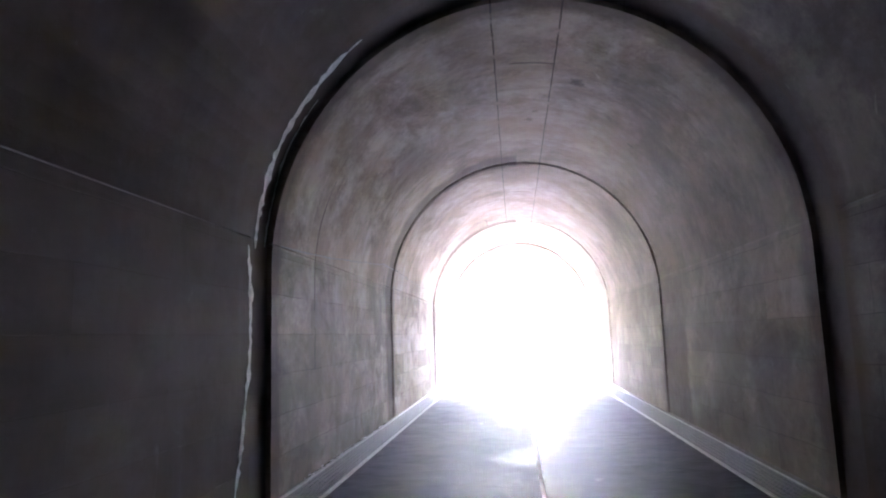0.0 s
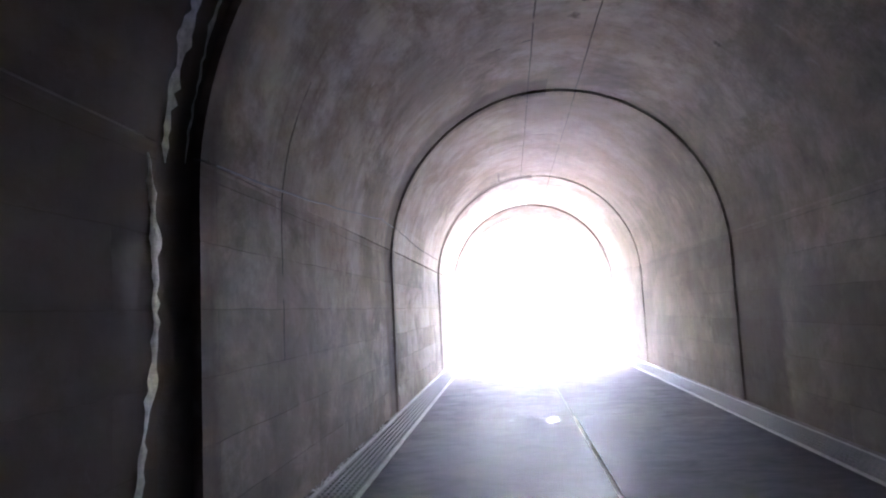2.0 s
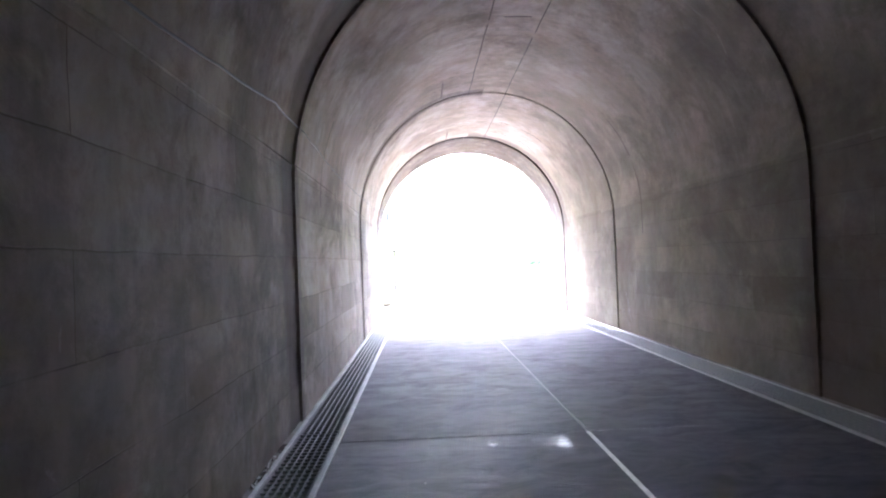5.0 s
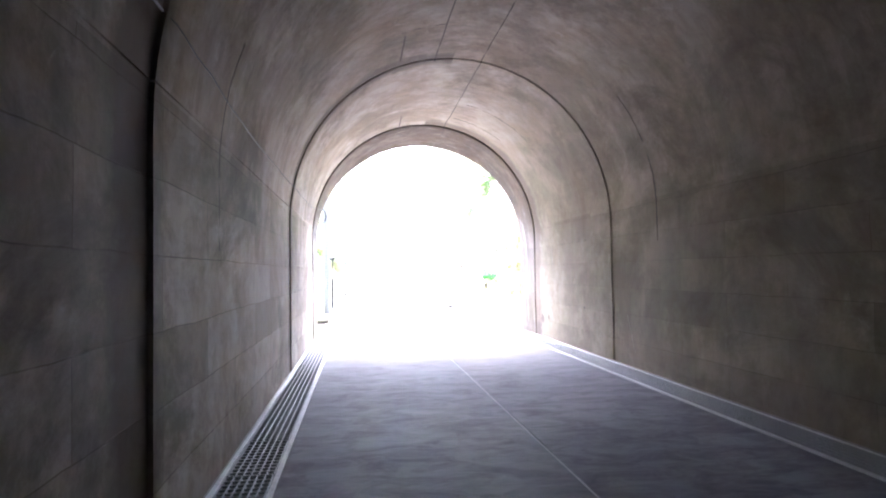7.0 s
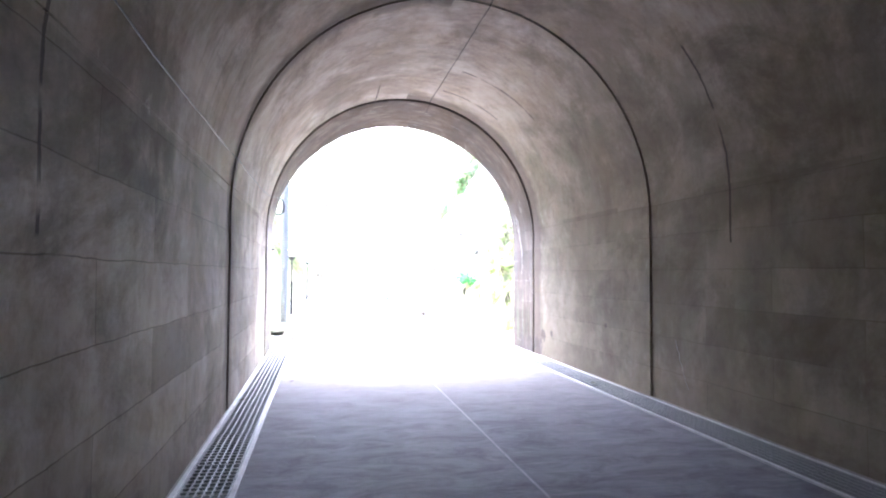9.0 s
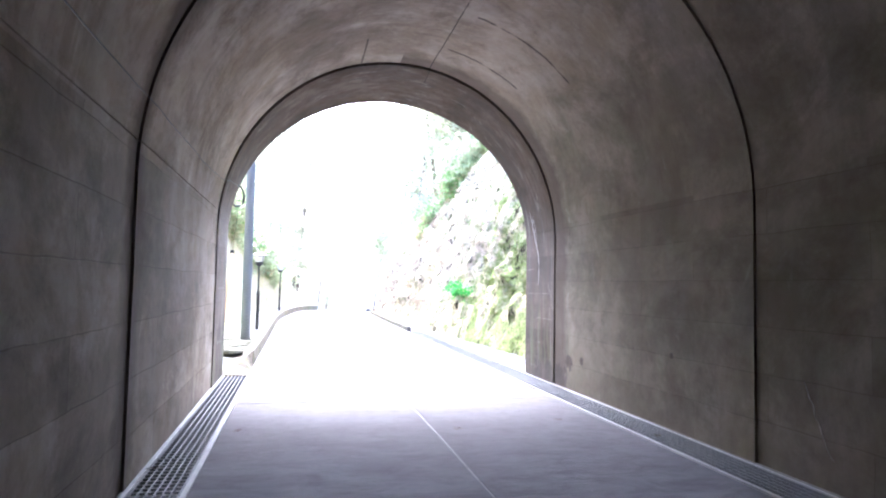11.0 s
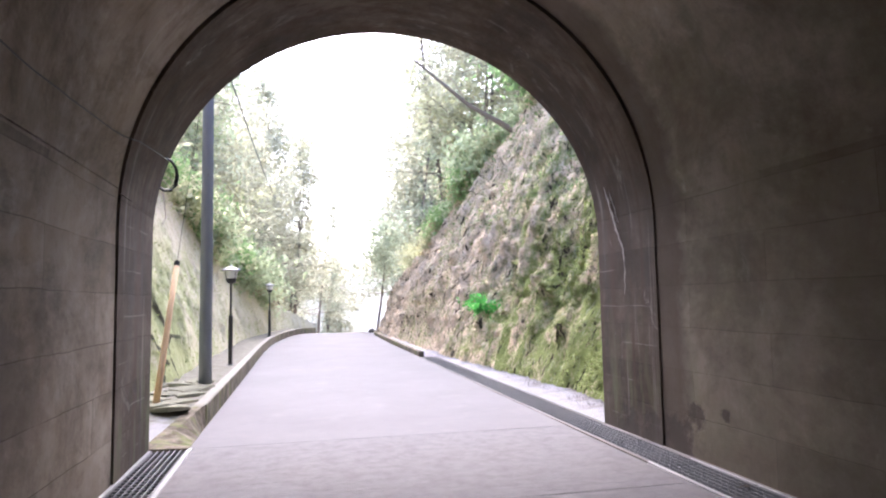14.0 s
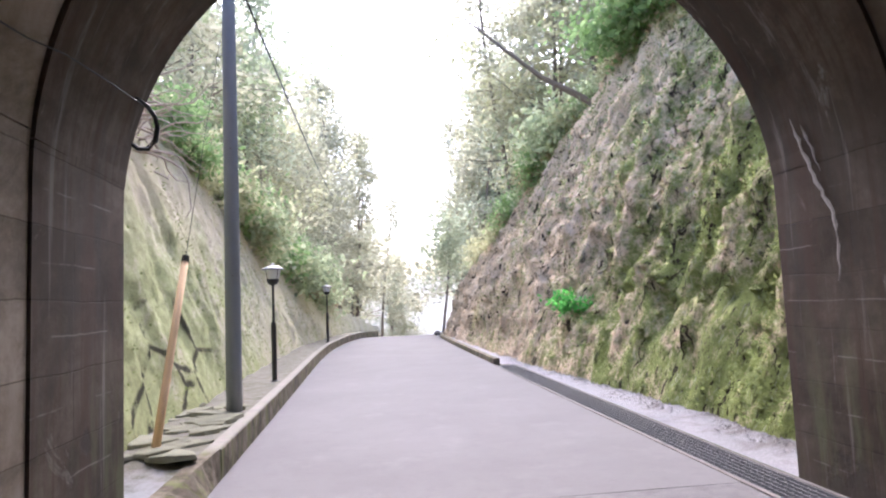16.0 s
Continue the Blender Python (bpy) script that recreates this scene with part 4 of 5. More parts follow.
def crust(name, keys, width, material, label, left, spring=SPRING, crown=CROWN, lift=0.006):
    """A ragged crust running down the lining, along (y, z) keys."""
    line = []
    for (ya, za), (yb, zb) in zip(keys, keys[1:]):
        n = max(2, round(math.hypot(yb - ya, zb - za) / 0.05))
        line += [(ya + (yb - ya) * k / n, za + (zb - za) * k / n) for k in range(n)]
    verts, faces = [], []
    side = 1 if left else -1
    for i, (y, z) in enumerate(line):
        w = width * (0.2 + 1.4 * abs(noise.noise(Vector((i * 0.31, width * 50, 0)))) + 1.0 * random.random()) * min(1.0, 0.15 + 6 * min(i, len(line) - 1 - i) / len(line))
        o = 0.05 * noise.noise(Vector((i * 0.08, 3, width * 9))) + 0.03 * noise.noise(Vector((i * 0.8, 8, width * 9)))
        x = wall_x(z, left, spring, crown)
        slope = (wall_x(z + 0.01, left, spring, crown) - x) / 0.01
        up = Vector((1, 0, -slope)).normalized() if left else Vector((-1, 0, slope)).normalized()
        for k in range(5):
            b = (k / 4 - 0.5) * 2
            d = up * (lift + 0.006 * (1 - b * b) * (0.6 + noise.noise(Vector((i * 0.4, k, 1)))))
            verts.append((x + d.x, y + o + w * b * 0.5, z + d.z))
    for i in range(len(line) - 1):
        for k in range(4):
            f = (i * 5 + k, i * 5 + k + 1, (i + 1) * 5 + k + 1, (i + 1) * 5 + k)
            faces.append(f if left else f[::-1])
    return tagged(raw(name, verts, faces, material), label, "lime crust", kind="structure")


def arch_keys(y, a0, a1):
    out = []
    for a in np.linspace(a0, a1, 8):
        out.append((y + 0.03 * math.sin(a * 5), SPRING + (CROWN - SPRING) * math.sin(math.radians(a))))
    return out


crust("lime_streak", [(5.25, 0.05), (5.42, 0.7), (5.56, 1.3), (5.6, 2.0), (5.52, 2.5)], 0.07, M_LIME, "white wet lime streak down the tunnel wall", True, lift=-0.074)
crust("lime_streak", arch_keys(5.7, 3, 56), 0.1, M_LIME, "white wet lime streak round the tunnel joint", True, lift=-0.087)
crust("lime_streak", arch_keys(5.92, 4, 40), 0.03, M_LIME, "thin white lime line round the tunnel joint", True, lift=-0.087)
crust("lime_streak", [(24.53, 2.82), (24.48, 2.6), (24.36, 2.3), (24.24, 2.05), (24.2, 1.75), (24.22, 1.5)], 0.036, M_OLDLIME, "white lime streak on the portal wall", False, 2.25, 4.78, 0.052)
crust("lime_streak", [(24.44, 2.75), (24.36, 2.5), (24.3, 2.32)], 0.02, M_OLDLIME, "thin white lime trace on the portal wall", False, 2.25, 4.78, 0.052)

crust("lime_streak", [(18.45, 0.8), (18.3, 0.5), (18.15, 0.2)], 0.014, M_OLDLIME, "faint pale lime trace low on the wall", False, lift=0.0)

# ---- street furniture ----
pole = tagged(new("utility_pole"), "grey painted steel utility pole standing on the ledge", "pole")
pole.location = (-2.16, 28.45, 0.235)
bm = lathe(bmesh.new(), [(0.1, 0.0), (0.099, 0.6), (0.092, 3.0), (0.082, 6.0), (0.075, 8.0)], 20)
part("shaft", bm, M_POLE, pole, smooth=True)
part("cap", lathe(bmesh.new(), [(0.08, 7.99), (0.082, 8.02), (0.05, 8.06), (0.005, 8.07)], 16), M_POLE, pole)
for z in (1.72, 3.35):
    bm = lathe(bmesh.new(), [(0.007, 0.0), (0.007, 0.02)], 8)
    ob = part("step_hole", bm, M_DARKJOINT, pole, "small dark bolt hole")
    ob.matrix_basis = pose(0.02, -0.087, z, 90, 0, 0)

wire = [Vector((-2.1, 28.45, 6.05)).lerp(Vector((-2.1, 66.0, 8.5)), k / 24) - Vector((0, 0, 0.5 * math.sin(math.pi * k / 24))) for k in range(25)]
cable("overhead_wire", wire, 0.018, M_BLACKCABLE, "dark overhead wire strung from the pole")

guy = tagged(new("guy_wire_guard"), "faded orange plastic guy-wire guard leaning beside the pole", "wire guard")
guy.location = (-2.45, 26.33, 0.235)
tip = Vector((0.1, 0.68, 1.82))
part("sleeve", tube(bmesh.new(), [tip * k for k in (0, 0.3, 0.6, 1.0)], [0.04, 0.039, 0.037, 0.035], 12), M_YELLOW, guy, smooth=True)
part("cap", tube(bmesh.new(), [tip * 0.995, tip * 1.03], [0.04, 0.036], 12), M_LAMPMETAL, guy, "dark end cap")
part("wire", tube(bmesh.new(), [tip * 1.0, tip * 2.55], 0.003, 6), M_BLACKCABLE, guy, "thin steel guy wire")


def garden_lamp(x, y, z):
    g = tagged(new("garden_lamp"), "black lamp post with a capped opal lantern", "lamp post", "lamp posts along the kerb")
    g.location = (x, y, z)
    part("base_plate", lathe(bmesh.new(), [(0.085, 0.0), (0.085, 0.012), (0.05, 0.03)], 12), M_LAMPMETAL, g)
    part("lower_sleeve", lathe(bmesh.new(), [(0.045, 0.0), (0.045, 1.0), (0.04, 1.03), (0.024, 1.04)], 14), M_LAMPMETAL, g, smooth=False)
    part("upper_post", lathe(bmesh.new(), [(0.024, 1.03), (0.022, 1.7)], 12), M_LAMPMETAL, g)
    head = part("lantern", lathe(bmesh.new(), [(0.1, 1.79), (0.12, 1.84), (0.14, 1.94), (0.145, 1.96)], 16), M_OPAL, g, "whitish lantern glass")
    part("cup", lathe(bmesh.new(), [(0.024, 1.68), (0.075, 1.71), (0.1, 1.75), (0.108, 1.792), (0.1, 1.8)], 16), M_LAMPMETAL, head, "black cup under the glass")
    for k in range(4):
        a = math.pi / 4 + k * math.pi / 2
        bm = tube(bmesh.new(), [(0.11 * math.cos(a), 0.11 * math.sin(a), 1.78), (0.15 * math.cos(a), 0.15 * math.sin(a), 1.965)], 0.006, 6)
        part("frame_rib", bm, M_LAMPMETAL, head)
    part("cap", lathe(bmesh.new(), [(0.15, 1.955), (0.2, 1.965), (0.195, 1.985), (0.1, 2.025), (0.035, 2.04), (0.03, 2.065), (0.012, 2.075)], 18), M_LAMPCAP, g, "pale weathered lamp cap")
    return g


lamp = garden_lamp(-2.12, 31.7, 0.25)
copy_thing(lamp, pose(-1.9, 43.4, 0.255, 0, 0, 30))

# ---- loose stone on the ledge ----
random.seed(4)


def flagstone(x, y, z, r, turn):
    bm = bmesh.new()
    n = random.randint(6, 8)
    lower = [bm.verts.new((r * random.uniform(0.75, 1.15) * math.cos(2 * math.pi * k / n), 0.8 * r * random.uniform(0.75, 1.15) * math.sin(2 * math.pi * k / n), 0)) for k in range(n)]
    upper = [bm.verts.new((v.co.x * 0.93, v.co.y * 0.93, random.uniform(0.035, 0.07))) for v in lower]
    bm.faces.new(lower[::-1])
    bm.faces.new(upper)
    for k in range(n):
        bm.faces.new((lower[k], lower[(k + 1) % n], upper[(k + 1) % n], upper[k]))
    bmesh.ops.bevel(bm, geom=[e for e in bm.edges if e.verts[0] in upper and e.verts[1] in upper], offset=0.008, segments=1, affect="EDGES")
    ob = link("flagstone", bm, M_STONE)
    ob.matrix_basis = pose(x, y, z, random.uniform(-4, 4), random.uniform(-4, 4), turn)
    return tagged(ob, "flat broken mossy stone lying on the ledge", "stone", "loose flat stones")


for k in range(34):
    y = random.uniform(25.95, 29.3)
    flagstone(random.uniform(-2.85, -2.12), y, 0.228 + random.choice((0.0, 0.0, 0.012, 0.022)), random.uniform(0.16, 0.34), random.uniform(0, 360))
bm = bmesh.new()
bmesh.ops.create_icosphere(bm, subdivisions=2, radius=0.19)
for v in bm.verts:
    v.co *= 1 + 0.35 * noise.noise(v.co * 6)
    v.co.z *= 0.75
ob = link("boulder", bm, M_DARKJOINT, True)
ob.location = (2.72, 49.7, 0.08)
tagged(ob, "small dark stone at the end of the kerb", "stone")

# crumbs of stone and soil along the foot of the right bank
random.seed(8)
verts, faces = [], []
for k in range(1100):
    y = 25 + 12 * random.random() ** 1.3
    x = right_foot(y) - random.uniform(-0.1, 0.5) * random.random()
    r = random.uniform(0.006, 0.024)
    b = len(verts)
    for d in ((1, 0, -0.3), (-0.5, 0.87, -0.3), (-0.5, -0.87, -0.3), (0.1, 0.1, 0.8)):
        verts.append((x + r * d[0] * random.uniform(0.7, 1.3), y + r * d[1] * random.uniform(0.7, 1.3), 0.05 + r * d[2]))
    faces += [(b, b + 1, b + 3), (b + 1, b + 2, b + 3), (b + 2, b, b + 3), (b, b + 2, b + 1)]
tagged(raw("gravel", verts, faces, M_STRIP, False), "pale stone crumbs below the bank", "gravel", kind="stuff")


# ---- plants ----
def leaf_cloud(centres, spread, size, count, rnd, flat=0.0):
    """Leaves as small bent diamonds round the centres: numpy arrays of vertices and faces."""
    c = np.array(centres)
    pick = rnd.integers(0, len(c), count)
    p = c[pick] + rnd.normal(0, 1, (count, 3)) * spread * np.array([1, 1, 0.7])
    u = rnd.normal(0, 1, (count, 3))
    u[:, 2] *= 1 - flat
    u /= np.linalg.norm(u, axis=1, keepdims=True)
    w = np.cross(u, rnd.normal(0, 1, (count, 3)))
    w /= np.linalg.norm(w, axis=1, keepdims=True) + 1e-9
    nrm = np.cross(u, w)
    s = size * rnd.uniform(0.6, 1.35, (count, 1))
    q = np.empty((count, 4, 3))
    q[:, 0] = p - u * s
    q[:, 1] = p + w * s * 0.55 + nrm * s * 0.15
    q[:, 2] = p + u * s
    q[:, 3] = p - w * s * 0.55 + nrm * s * 0.15
    f = np.arange(count * 4).reshape(-1, 4)
    return q.reshape(-1, 3), f


def limb(rnd, start, way, length, r0, steps=6, droop=0.0, wander=0.25):
    pts, d = [Vector(start)], Vector(way).normalized()
    for _ in range(steps):
        d = (d + Vector(rnd.normal(0, wander, 3)) * 0.5 + Vector((0, 0, -droop))).normalized()
        pts.append(pts[-1] + d * length / steps)
    return pts, [max(0.006, r0 * (1 - 0.85 * k / steps)) for k in range(steps + 1)]


def make_tree(seed, height, girth, clear, reach, leaves, size, material, shape="round", bark=None, label=""):
    """Tapered trunk, limbs in all directions, leaf clumps along the limbs."""
    rnd = np.random.default_rng(seed)
    t = tagged(new("tree"), label, "tree", "trees above the cutting")
    pts, radii = limb(rnd, (0, 0, -0.4), (rnd.normal(0, 0.05), rnd.normal(0, 0.05), 1), height + 0.4, girth, 12, 0, 0.07)
    bm = tube(bmesh.new(), pts, radii, 9)
    centres = []
    count = int(height * (1.9 if shape == "cone" else 2.4))
    for k in range(count):
        h = clear + (height - clear) * (k + rnd.random()) / count
        i = min(11, int((h + 0.4) / (height + 0.4) * 12))
        at = pts[i].lerp(pts[i + 1], (h + 0.4) / (height + 0.4) * 12 - i)
        s = (h - clear) / (height - clear)
        long = reach * ((1 - 0.85 * s) if shape == "cone" else math.sin(math.pi * min(0.95, 0.25 + 0.72 * s)) ** 0.7) * rnd.uniform(0.55, 1.15)
        a = rnd.uniform(0, 2 * math.pi)
        up = rnd.uniform(-0.15, 0.15) if shape == "cone" else rnd.uniform(0.15, 0.8)
        lp, lr = limb(rnd, at, (math.cos(a), math.sin(a), up), long, girth * 0.28 * (1 - 0.6 * s), 5, 0.03 if shape == "cone" else 0.0)
        tube(bm, lp, lr, 5, False)
        for q in lp[2:]:
            centres.append(q)
            if rnd.random() < 0.6:
                centres.append(q + Vector(rnd.normal(0, 0.4, 3)))
    centres.append(pts[-1])
    part("trunk", bm, bark or M_BARK, t, smooth=True)
    v, f = leaf_cloud([tuple(c) for c in centres], 0.36 if shape == "cone" else 0.5, size, leaves, rnd, 0.5 if shape == "cone" else 0.2)
    crown = raw("crown", v.tolist(), f.tolist(), material, False)
    crown.parent = t
    return t


def make_shrub(seed, reach, leaves, size, material, label):
    rnd = np.random.default_rng(seed)
    t = tagged(new("shrub"), label, "shrub", "shrubs along the crest")
    bm, centres = bmesh.new(), []
    for k in range(9):
        a = rnd.uniform(0, 2 * math.pi)
        lp, lr = limb(rnd, (0, 0, -0.15), (math.cos(a), math.sin(a), rnd.uniform(0.3, 1.6)), reach * rnd.uniform(0.6, 1.15), 0.03, 6, 0.05)
        tube(bm, lp, lr, 5, False)
        centres += [tuple(q) for q in lp[2:]]
    part("stems", bm, M_DRYBARK, t, smooth=True)
    v, f = leaf_cloud(centres, reach * 0.3, size, leaves, rnd)
    crown = raw("leaves", v.tolist(), f.tolist(), material, False)
    crown.parent = t
    return t


def bank_top(side, x, y):
    """Height of the ground above a bank, with the crest's place."""
    crest = LEFT_CREST if side < 0 else RIGHT_CREST
    foot, lean, z0 = (left_foot(y), 0.34, 0.2) if side < 0 else (right_foot(y), 0.5, -0.02)
    zt = lerp_table(crest, y)
    edge = foot + side * lean * (zt - z0)
    return edge, zt + lerp_table([(40, 0.28), (50, 0.02)], y) * max(0.0, side * (x - edge))


PARK = pose(0, -200, -60)
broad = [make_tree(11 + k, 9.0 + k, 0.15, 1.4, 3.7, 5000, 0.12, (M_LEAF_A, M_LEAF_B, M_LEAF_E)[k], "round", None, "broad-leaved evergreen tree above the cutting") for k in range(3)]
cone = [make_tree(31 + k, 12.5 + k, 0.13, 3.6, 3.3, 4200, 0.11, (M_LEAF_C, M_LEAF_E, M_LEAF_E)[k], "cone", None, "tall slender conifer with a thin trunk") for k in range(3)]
used = set()


def plant(kind, x, y, z, scale, turn):
    m = pose(x, y, z, 0, 0, turn)
    if kind.name not in used:
        used.add(kind.name)
        kind.matrix_basis = m @ Matrix.Scale(scale, 4)
        return kind
    ob = copy_thing(kind, m)
    ob.matrix_basis = m @ Matrix.Scale(scale, 4)
    return ob


random.seed(21)
for x, y, k in ((-6.4, 31.5, 0), (-7.6, 35, 1), (-6.6, 38.5, 2), (-8.2, 42, 3), (-6.0, 44.5, 0), (-6.8, 48.5, 4), (-5.4, 51.5, 1), (-8.0, 54, 3), (-4.6, 56.0, 5), (-6.5, 59.5, 3), (-10.5, 47, 5), (-11, 37, 4), (-10, 57, 0), (-5.2, 46.5, 3), (-4.9, 49.5, 2), (-4.2, 53.5, 4), (-7.6, 51, 1), (-5.6, 54.8, 5), (-3.8, 59, 2), (-6.2, 41, 5), (-9, 50, 3), (-9.5, 44, 4),
                (9.6, 31, 1), (10.4, 35.5, 3), (9.3, 39.5, 2), (8.6, 42.5, 4), (7.4, 45.2, 1), (7.0, 48.0, 3), (10.5, 45, 5), (12.5, 40, 0), (10.0, 48.5, 5), (13, 47, 2), (6.2, 47.4, 5), (8.4, 46.4, 2), (9.4, 43.5, 5), (11.4, 37.5, 4), (8.4, 49, 1), (11.5, 43, 3)):
    edge, z = bank_top(-1 if x < 0 else 1, x, y)
    kind = broad[k] if k < 3 else cone[k - 3]
    plant(kind, x, y, z - 0.25, random.uniform(0.85, 1.2), random.uniform(0, 360))
row = [(-3.5, 66, 3), (-1.2, 70, 4), (-5.5, 73, 5), (-9, 68, 1), (5.6, 66, 4), (7.4, 69, 5), (8.6, 64.5, 0), (11, 68, 3), (13.5, 64, 1)]
for k in range(112):
    y = 62 + 46 * random.random()
    row.append((random.uniform(-0.45, 0.6) * (y - 20), y, random.choice((1, 2, 2, 3, 4, 4, 5, 5))))
for x, y, k in row:
    if (0.062 if y < 78 else 0.092) - 1.1 / (y - 20) < (x + 0.53) / (y - 20) < 0.122 + 1.1 / (y - 20):
        continue
    kind = broad[k] if k < 3 else cone[k - 3]
    plant(kind, x, y, -0.9 - 0.07 * min(60, max(0, y - 54)) - valley(x, y), random.uniform(0.95, 1.4), random.uniform(0, 360))
# tall conifers across the bend
for x, y, k, size in ((6.4, 62.0, 1, 1.35), (7.7, 64.0, 2, 1.45), (9.2, 62.5, 0, 1.4), (7.1, 67.5, 2, 1.5), (5.9, 66.0, 1, 1.2), (10.5, 65.5, 1, 1.45), (-3.6, 62.5, 2, 1.3), (-2.4, 67.5, 1, 1.25)):
    plant(cone[k], x, y, -0.6 - 0.07 * (y - 54) - valley(x, y), size, 70 * k + 25 * x)
# slender crooked tree at the bend
plant(make_tree(77, 6.2, 0.085, 2.6, 1.3, 3500, 0.09, M_LEAF_C, "round", None, "slender crooked tree beside the bend of the path"), 3.15, 52.2, -0.4, 1.0, 40)

shrubs = [make_shrub(51, 1.5, 2400, 0.1, M_LEAF_A, "dense evergreen shrub overhanging the bank"), make_shrub(52, 1.2, 2000, 0.09, M_LEAF_B, "pale yellow-green shrub on the crest of the bank"),
          make_shrub(53, 1.7, 2700, 0.105, M_LEAF_A, "dense evergreen shrub overhanging the bank"), make_shrub(54, 1.0, 1500, 0.05, M_DRY, "dry brown shrub on the crest of the bank")]
random.seed(33)
for k in range(30):
    y = 27.0 + k * 0.78
    edge, z = bank_top(-1, -99, y)
    edge, z = edge, lerp_table(LEFT_CREST, y)
    if y < 31.5:
        edge, z = edge - 1.1, z + 0.3
    plant(shrubs[random.choice((0, 1, 1, 2, 3))], edge - random.uniform(-0.15, 1.0), y, z - 0.05, random.uniform(0.6, 1.15), random.uniform(0, 360))
for k in range(36):
    y = 27.5 + k * 0.62
    edge, z = bank_top(1, 0, y)
    z = lerp_table(RIGHT_CREST, y)
    plant(shrubs[random.choice((0, 1, 1, 1, 2, 3, 3))], edge + random.uniform(-0.1, 1.4), y, z - 0.05, random.uniform(0.6, 1.2), random.uniform(0, 360))

fresh = make_shrub(58, 1.4, 2300, 0.1, M_LEAF_F, "fresh green leafy shrub overhanging the bank")

# bright young bush rooted in the right bank
bush = make_shrub(61, 0.46, 900, 0.06, M_LEAF_D, "small bright green bush rooted in the earth bank")
bush["group"] = ""
bush.name = "bush"
pool, nf, n, m = SURFACE[1]
root = min((p for j in range(m) for p in pool[j * n:j * n + nf]), key=lambda p: abs(p[1] - 32.8) + abs(p[2] - 1.4))
bush.matrix_basis = pose(root[0], root[1], root[2])
for x, y, z in ((7.3, 34.0, 9.1), (7.5, 35.6, 9.0), (7.2, 36.9, 8.7), (6.9, 32.4, 9.2)):
    plant(fresh, x, y, z, random.uniform(1.1, 1.5), random.uniform(0, 360))
for side, ys in ((-1, (33.4, 34.6, 37.5, 39.0, 40.6, 43.5)), (1, (39.6, 41.0, 42.2, 43.4, 44.5, 45.6))):
    for y in ys:
        edge, z = bank_top(side, 0, y)
        z = lerp_table(LEFT_CREST if side < 0 else RIGHT_CREST, y)
        plant(fresh, edge + side * random.uniform(0.0, 0.7), y, z - 0.05, random.uniform(0.7, 1.05), random.uniform(0, 360))

# leaning trunk over the right bank
lean = tagged(new("leaning_tree"), "dark mossy trunk leaning out from the bank", "tree")
lean.location = (6.7, 38.0, 7.0)
part("trunk", tube(bmesh.new(), [(0.5, 0.1, -0.3), (0, 0, 0), (-0.9, 0, 0.5), (-1.9, -0.1, 0.95), (-3.0, -0.2, 1.75), (-4.2, -0.4, 2.6)], [0.13, 0.12, 0.1, 0.075, 0.05, 0.02], 8), M_BARK, lean, smooth=True)
rnd = np.random.default_rng(5)
for k in range(5):
    lp, lr = limb(rnd, (-1.6 - 0.5 * k, -0.1, 0.85 + 0.36 * k), (rnd.normal(-0.4, 0.4), rnd.normal(0, 0.6), rnd.uniform(0.2, 1)), rnd.uniform(0.8, 1.6), 0.02, 6)
    part("twig", tube(bmesh.new(), lp, lr, 5, False), M_DRYBARK, lean, smooth=True)

# bare tangled branches by the portal
bare = tagged(new("bare_shrub"), "tangle of bare pale branches hanging by the portal", "shrub")
bare.location = (-3.75, 30.2, 4.6)
for k in range(38):
    lp, lr = limb(rnd, (rnd.uniform(-0.5, -0.1), rnd.uniform(-1.6, 1.6), rnd.uniform(-0.7, 0.5)), (rnd.uniform(0.2, 1.2), rnd.normal(0, 0.7), rnd.uniform(-0.5, 0.4)), rnd.uniform(0.8, 1.7), 0.026, 9, 0.02, 0.6)
    part("branch", tube(bmesh.new(), lp, lr, 5, False), M_DRYBARK, bare, smooth=True)


# moss, grass and roots on the banks
def tufts(name, side, count, rows, size, material, label, seed):
    verts, nf, n, m = SURFACE[side]
    rnd = np.random.default_rng(seed)
    arr = np.array(verts).reshape(m, n, 3)
    j = (int(m * 0.72) * rnd.random(count) ** 1.35).astype(int)
    i = rnd.integers(int(rows[0] * nf), int(rows[1] * nf), count)
    p = arr[j, i] + rnd.normal(0, 0.04, (count, 3))
    keep = np.array([noise.noise(Vector((q[1] * 0.6, q[2] * 0.5, seed))) > -0.05 for q in p])
    p = p[keep]
    up = np.array([-0.75 * side, 0, 0.35]) + rnd.normal(0, 0.55, p.shape)
    up /= np.linalg.norm(up, axis=1, keepdims=True)
    w = np.cross(up, rnd.normal(0, 1, p.shape))
    w /= np.linalg.norm(w, axis=1, keepdims=True) + 1e-9
    s = size * rnd.uniform(0.5, 1.4, (len(p), 1))
    q = np.empty((len(p), 3, 3))
    q[:, 0], q[:, 1], q[:, 2] = p - w * s * 0.35 - up * s * 0.1, p + w * s * 0.35 - up * s * 0.1, p + up * s
    return tagged(raw(name, q.reshape(-1, 3).tolist(), np.arange(len(p) * 3).reshape(-1, 3).tolist(), material, False), label, name, kind="stuff")


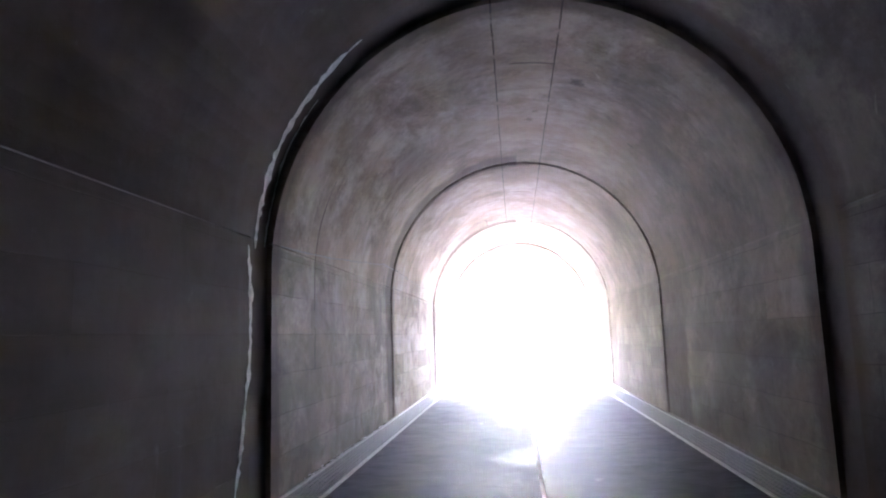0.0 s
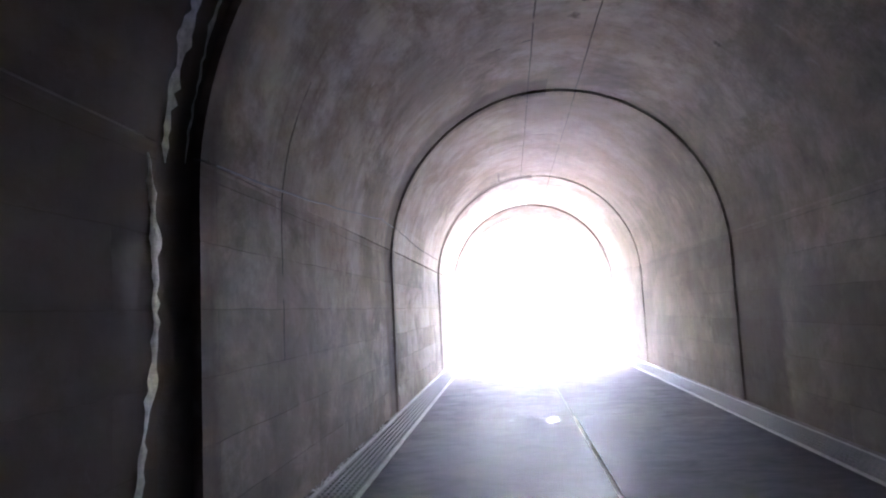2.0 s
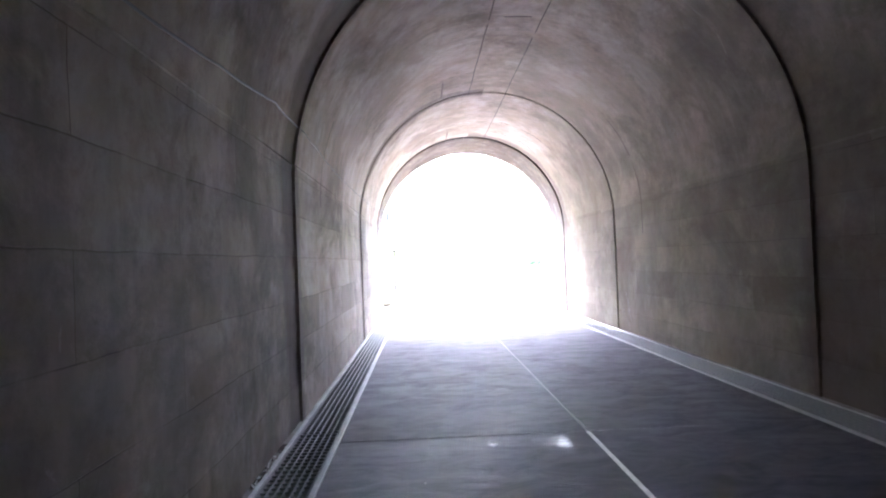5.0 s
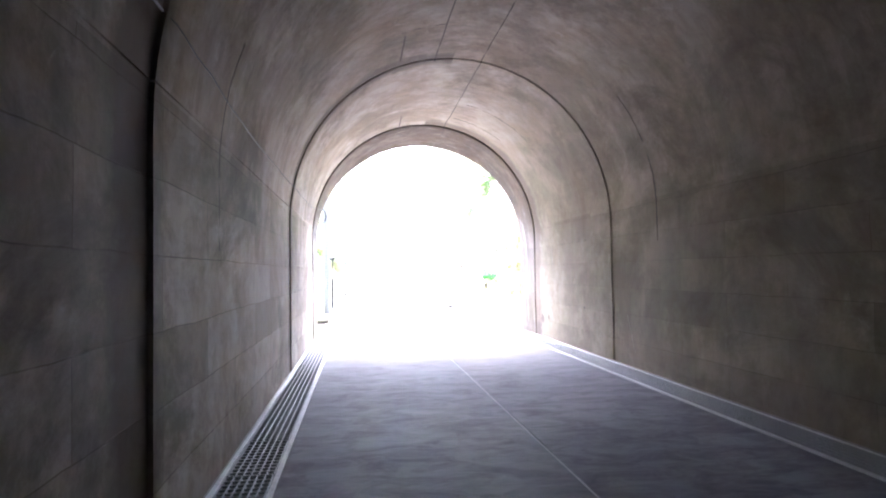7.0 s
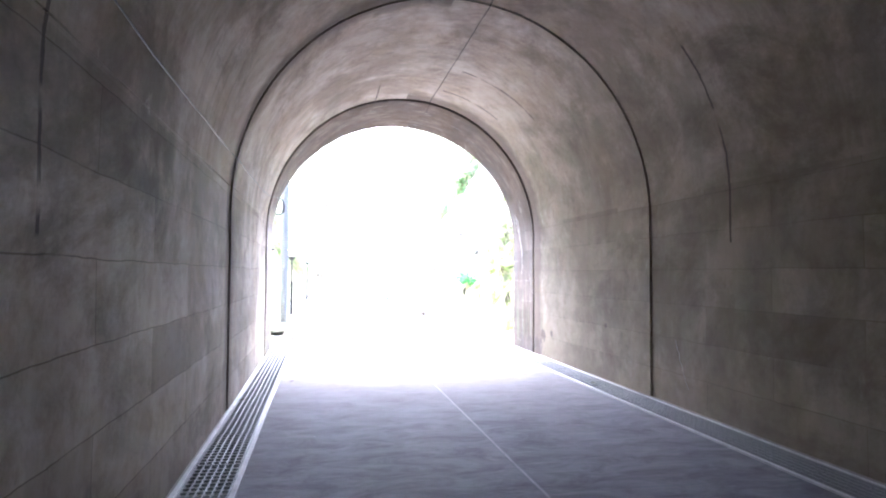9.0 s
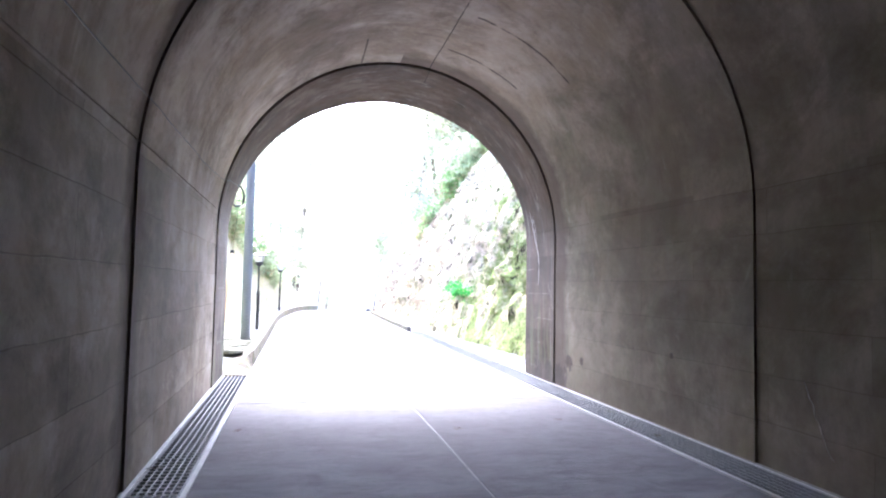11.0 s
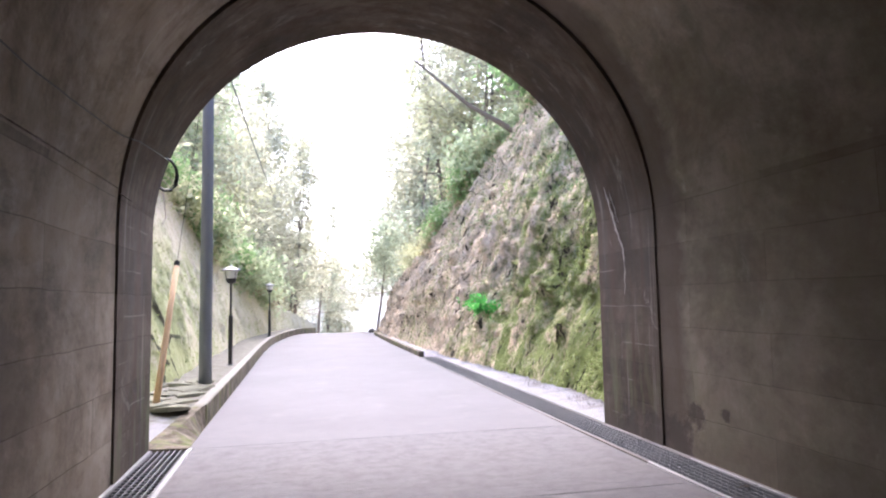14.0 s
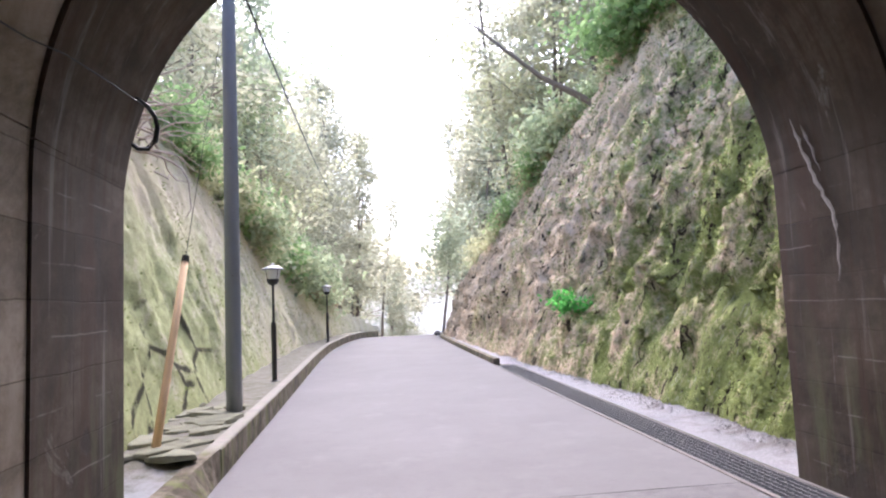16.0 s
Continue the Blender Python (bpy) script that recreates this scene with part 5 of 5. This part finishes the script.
M_MOSS = leaf_material("moss", (0.21, 0.27, 0.09), (0.38, 0.43, 0.17))
M_FERN = leaf_material("fern", (0.16, 0.24, 0.09), (0.28, 0.36, 0.15))
tufts("moss", 1, 80000, (0.02, 0.95), 0.034, M_MOSS, "yellow-green moss cushions on the right bank", 1)
tufts("dry_grass", 1, 14000, (0.3, 1.0), 0.045, M_DRY, "dry grass and roots on the upper bank", 2)
tufts("fern", 1, 9000, (0.4, 1.0), 0.075, M_FERN, "small ferns on the right bank", 3)
tufts("moss", -1, 9000, (0.02, 0.9), 0.03, M_MOSS, "thin moss on the left bank", 4)

# clods and stones sticking out of the right bank
random.seed(15)
pool, nf, n, m = SURFACE[1]
verts, faces = [], []
for k in range(5200):
    p = Vector(pool[random.randrange(int(m * 0.75)) * n + random.randrange(2, nf)])
    if noise.noise(Vector((p.y * 0.9, p.z * 0.7, 31))) < 0.0:
        continue
    r = random.uniform(0.02, 0.075) * (1.6 if random.random() < 0.06 else 1.0)
    b = len(verts)
    for d in ((1, 0, 0), (-1, 0, 0), (0, 1, 0), (0, -1, 0), (0, 0, 1), (0, 0, -1)):
        q = p + r * Vector(d) * random.uniform(0.6, 1.3)
        verts.append(tuple(q))
    faces += [(b, b + 2, b + 4), (b + 2, b + 1, b + 4), (b + 1, b + 3, b + 4), (b + 3, b, b + 4), (b + 2, b, b + 5), (b + 1, b + 2, b + 5), (b + 3, b + 1, b + 5), (b, b + 3, b + 5)]
tagged(raw("clods", verts, faces, M_EARTH_R, False), "earth clods and stones in the right bank", "clods", kind="stuff")

# leaf litter by the right drain and on the floor
M_LITTER = leaf_material("brown_litter", (0.035, 0.028, 0.02), (0.09, 0.07, 0.05))
for k, (x, y, r) in enumerate(((2.68, 21.35, 0.12), (2.6, 20.1, 0.08), (2.75, 22.2, 0.05), (0.62, 20.7, 0.07), (-1.62, 20.9, 0.05), (1.9, 21.0, 0.04), (-2.15, 19.6, 0.06))):
    rnd = np.random.default_rng(90 + k)
    v, f = leaf_cloud([(0, 0, 0)], r * 0.5, 0.022, 22, rnd, 0.9)
    v[:, 2] = 0.004 + np.abs(v[:, 2]) * 0.15
    ob = raw("leaf_litter", v.tolist(), f.tolist(), M_LITTER, False)
    ob.location = (x, y, 0.004)
    tagged(ob, "small heap of dark wet leaf litter on the floor", "leaf litter", "heaps of leaf litter")

# lime crumbs and brown silt along the left wall deep in the tunnel
random.seed(44)
for material, count, label, name in ((M_LIME, 260, "white lime crumbs fallen along the wall foot", "lime_crumbs"), (M_RUST, 420, "dark brown silt along the wall foot", "silt")):
    verts, faces = [], []
    for k in range(count):
        y = 7.0 + 4.6 * random.random()
        if noise.noise(Vector((y * 1.7, count, 0))) < -0.1:
            continue
        x = -2.272 + 0.05 * random.random() ** 2
        r = random.uniform(0.006, 0.018)
        b = len(verts)
        for d in ((1, 0, -0.2), (-0.5, 0.87, -0.2), (-0.5, -0.87, -0.2), (0.1, 0.1, 0.7)):
            verts.append((x + r * d[0] * random.uniform(0.7, 1.3), y + r * d[1] * random.uniform(0.7, 1.8), 0.008 + r * d[2]))
        faces += [(b, b + 1, b + 3), (b + 1, b + 2, b + 3), (b + 2, b, b + 3), (b, b + 2, b + 1)]
    tagged(raw(name, verts, faces, material, False), label, "debris", kind="stuff")
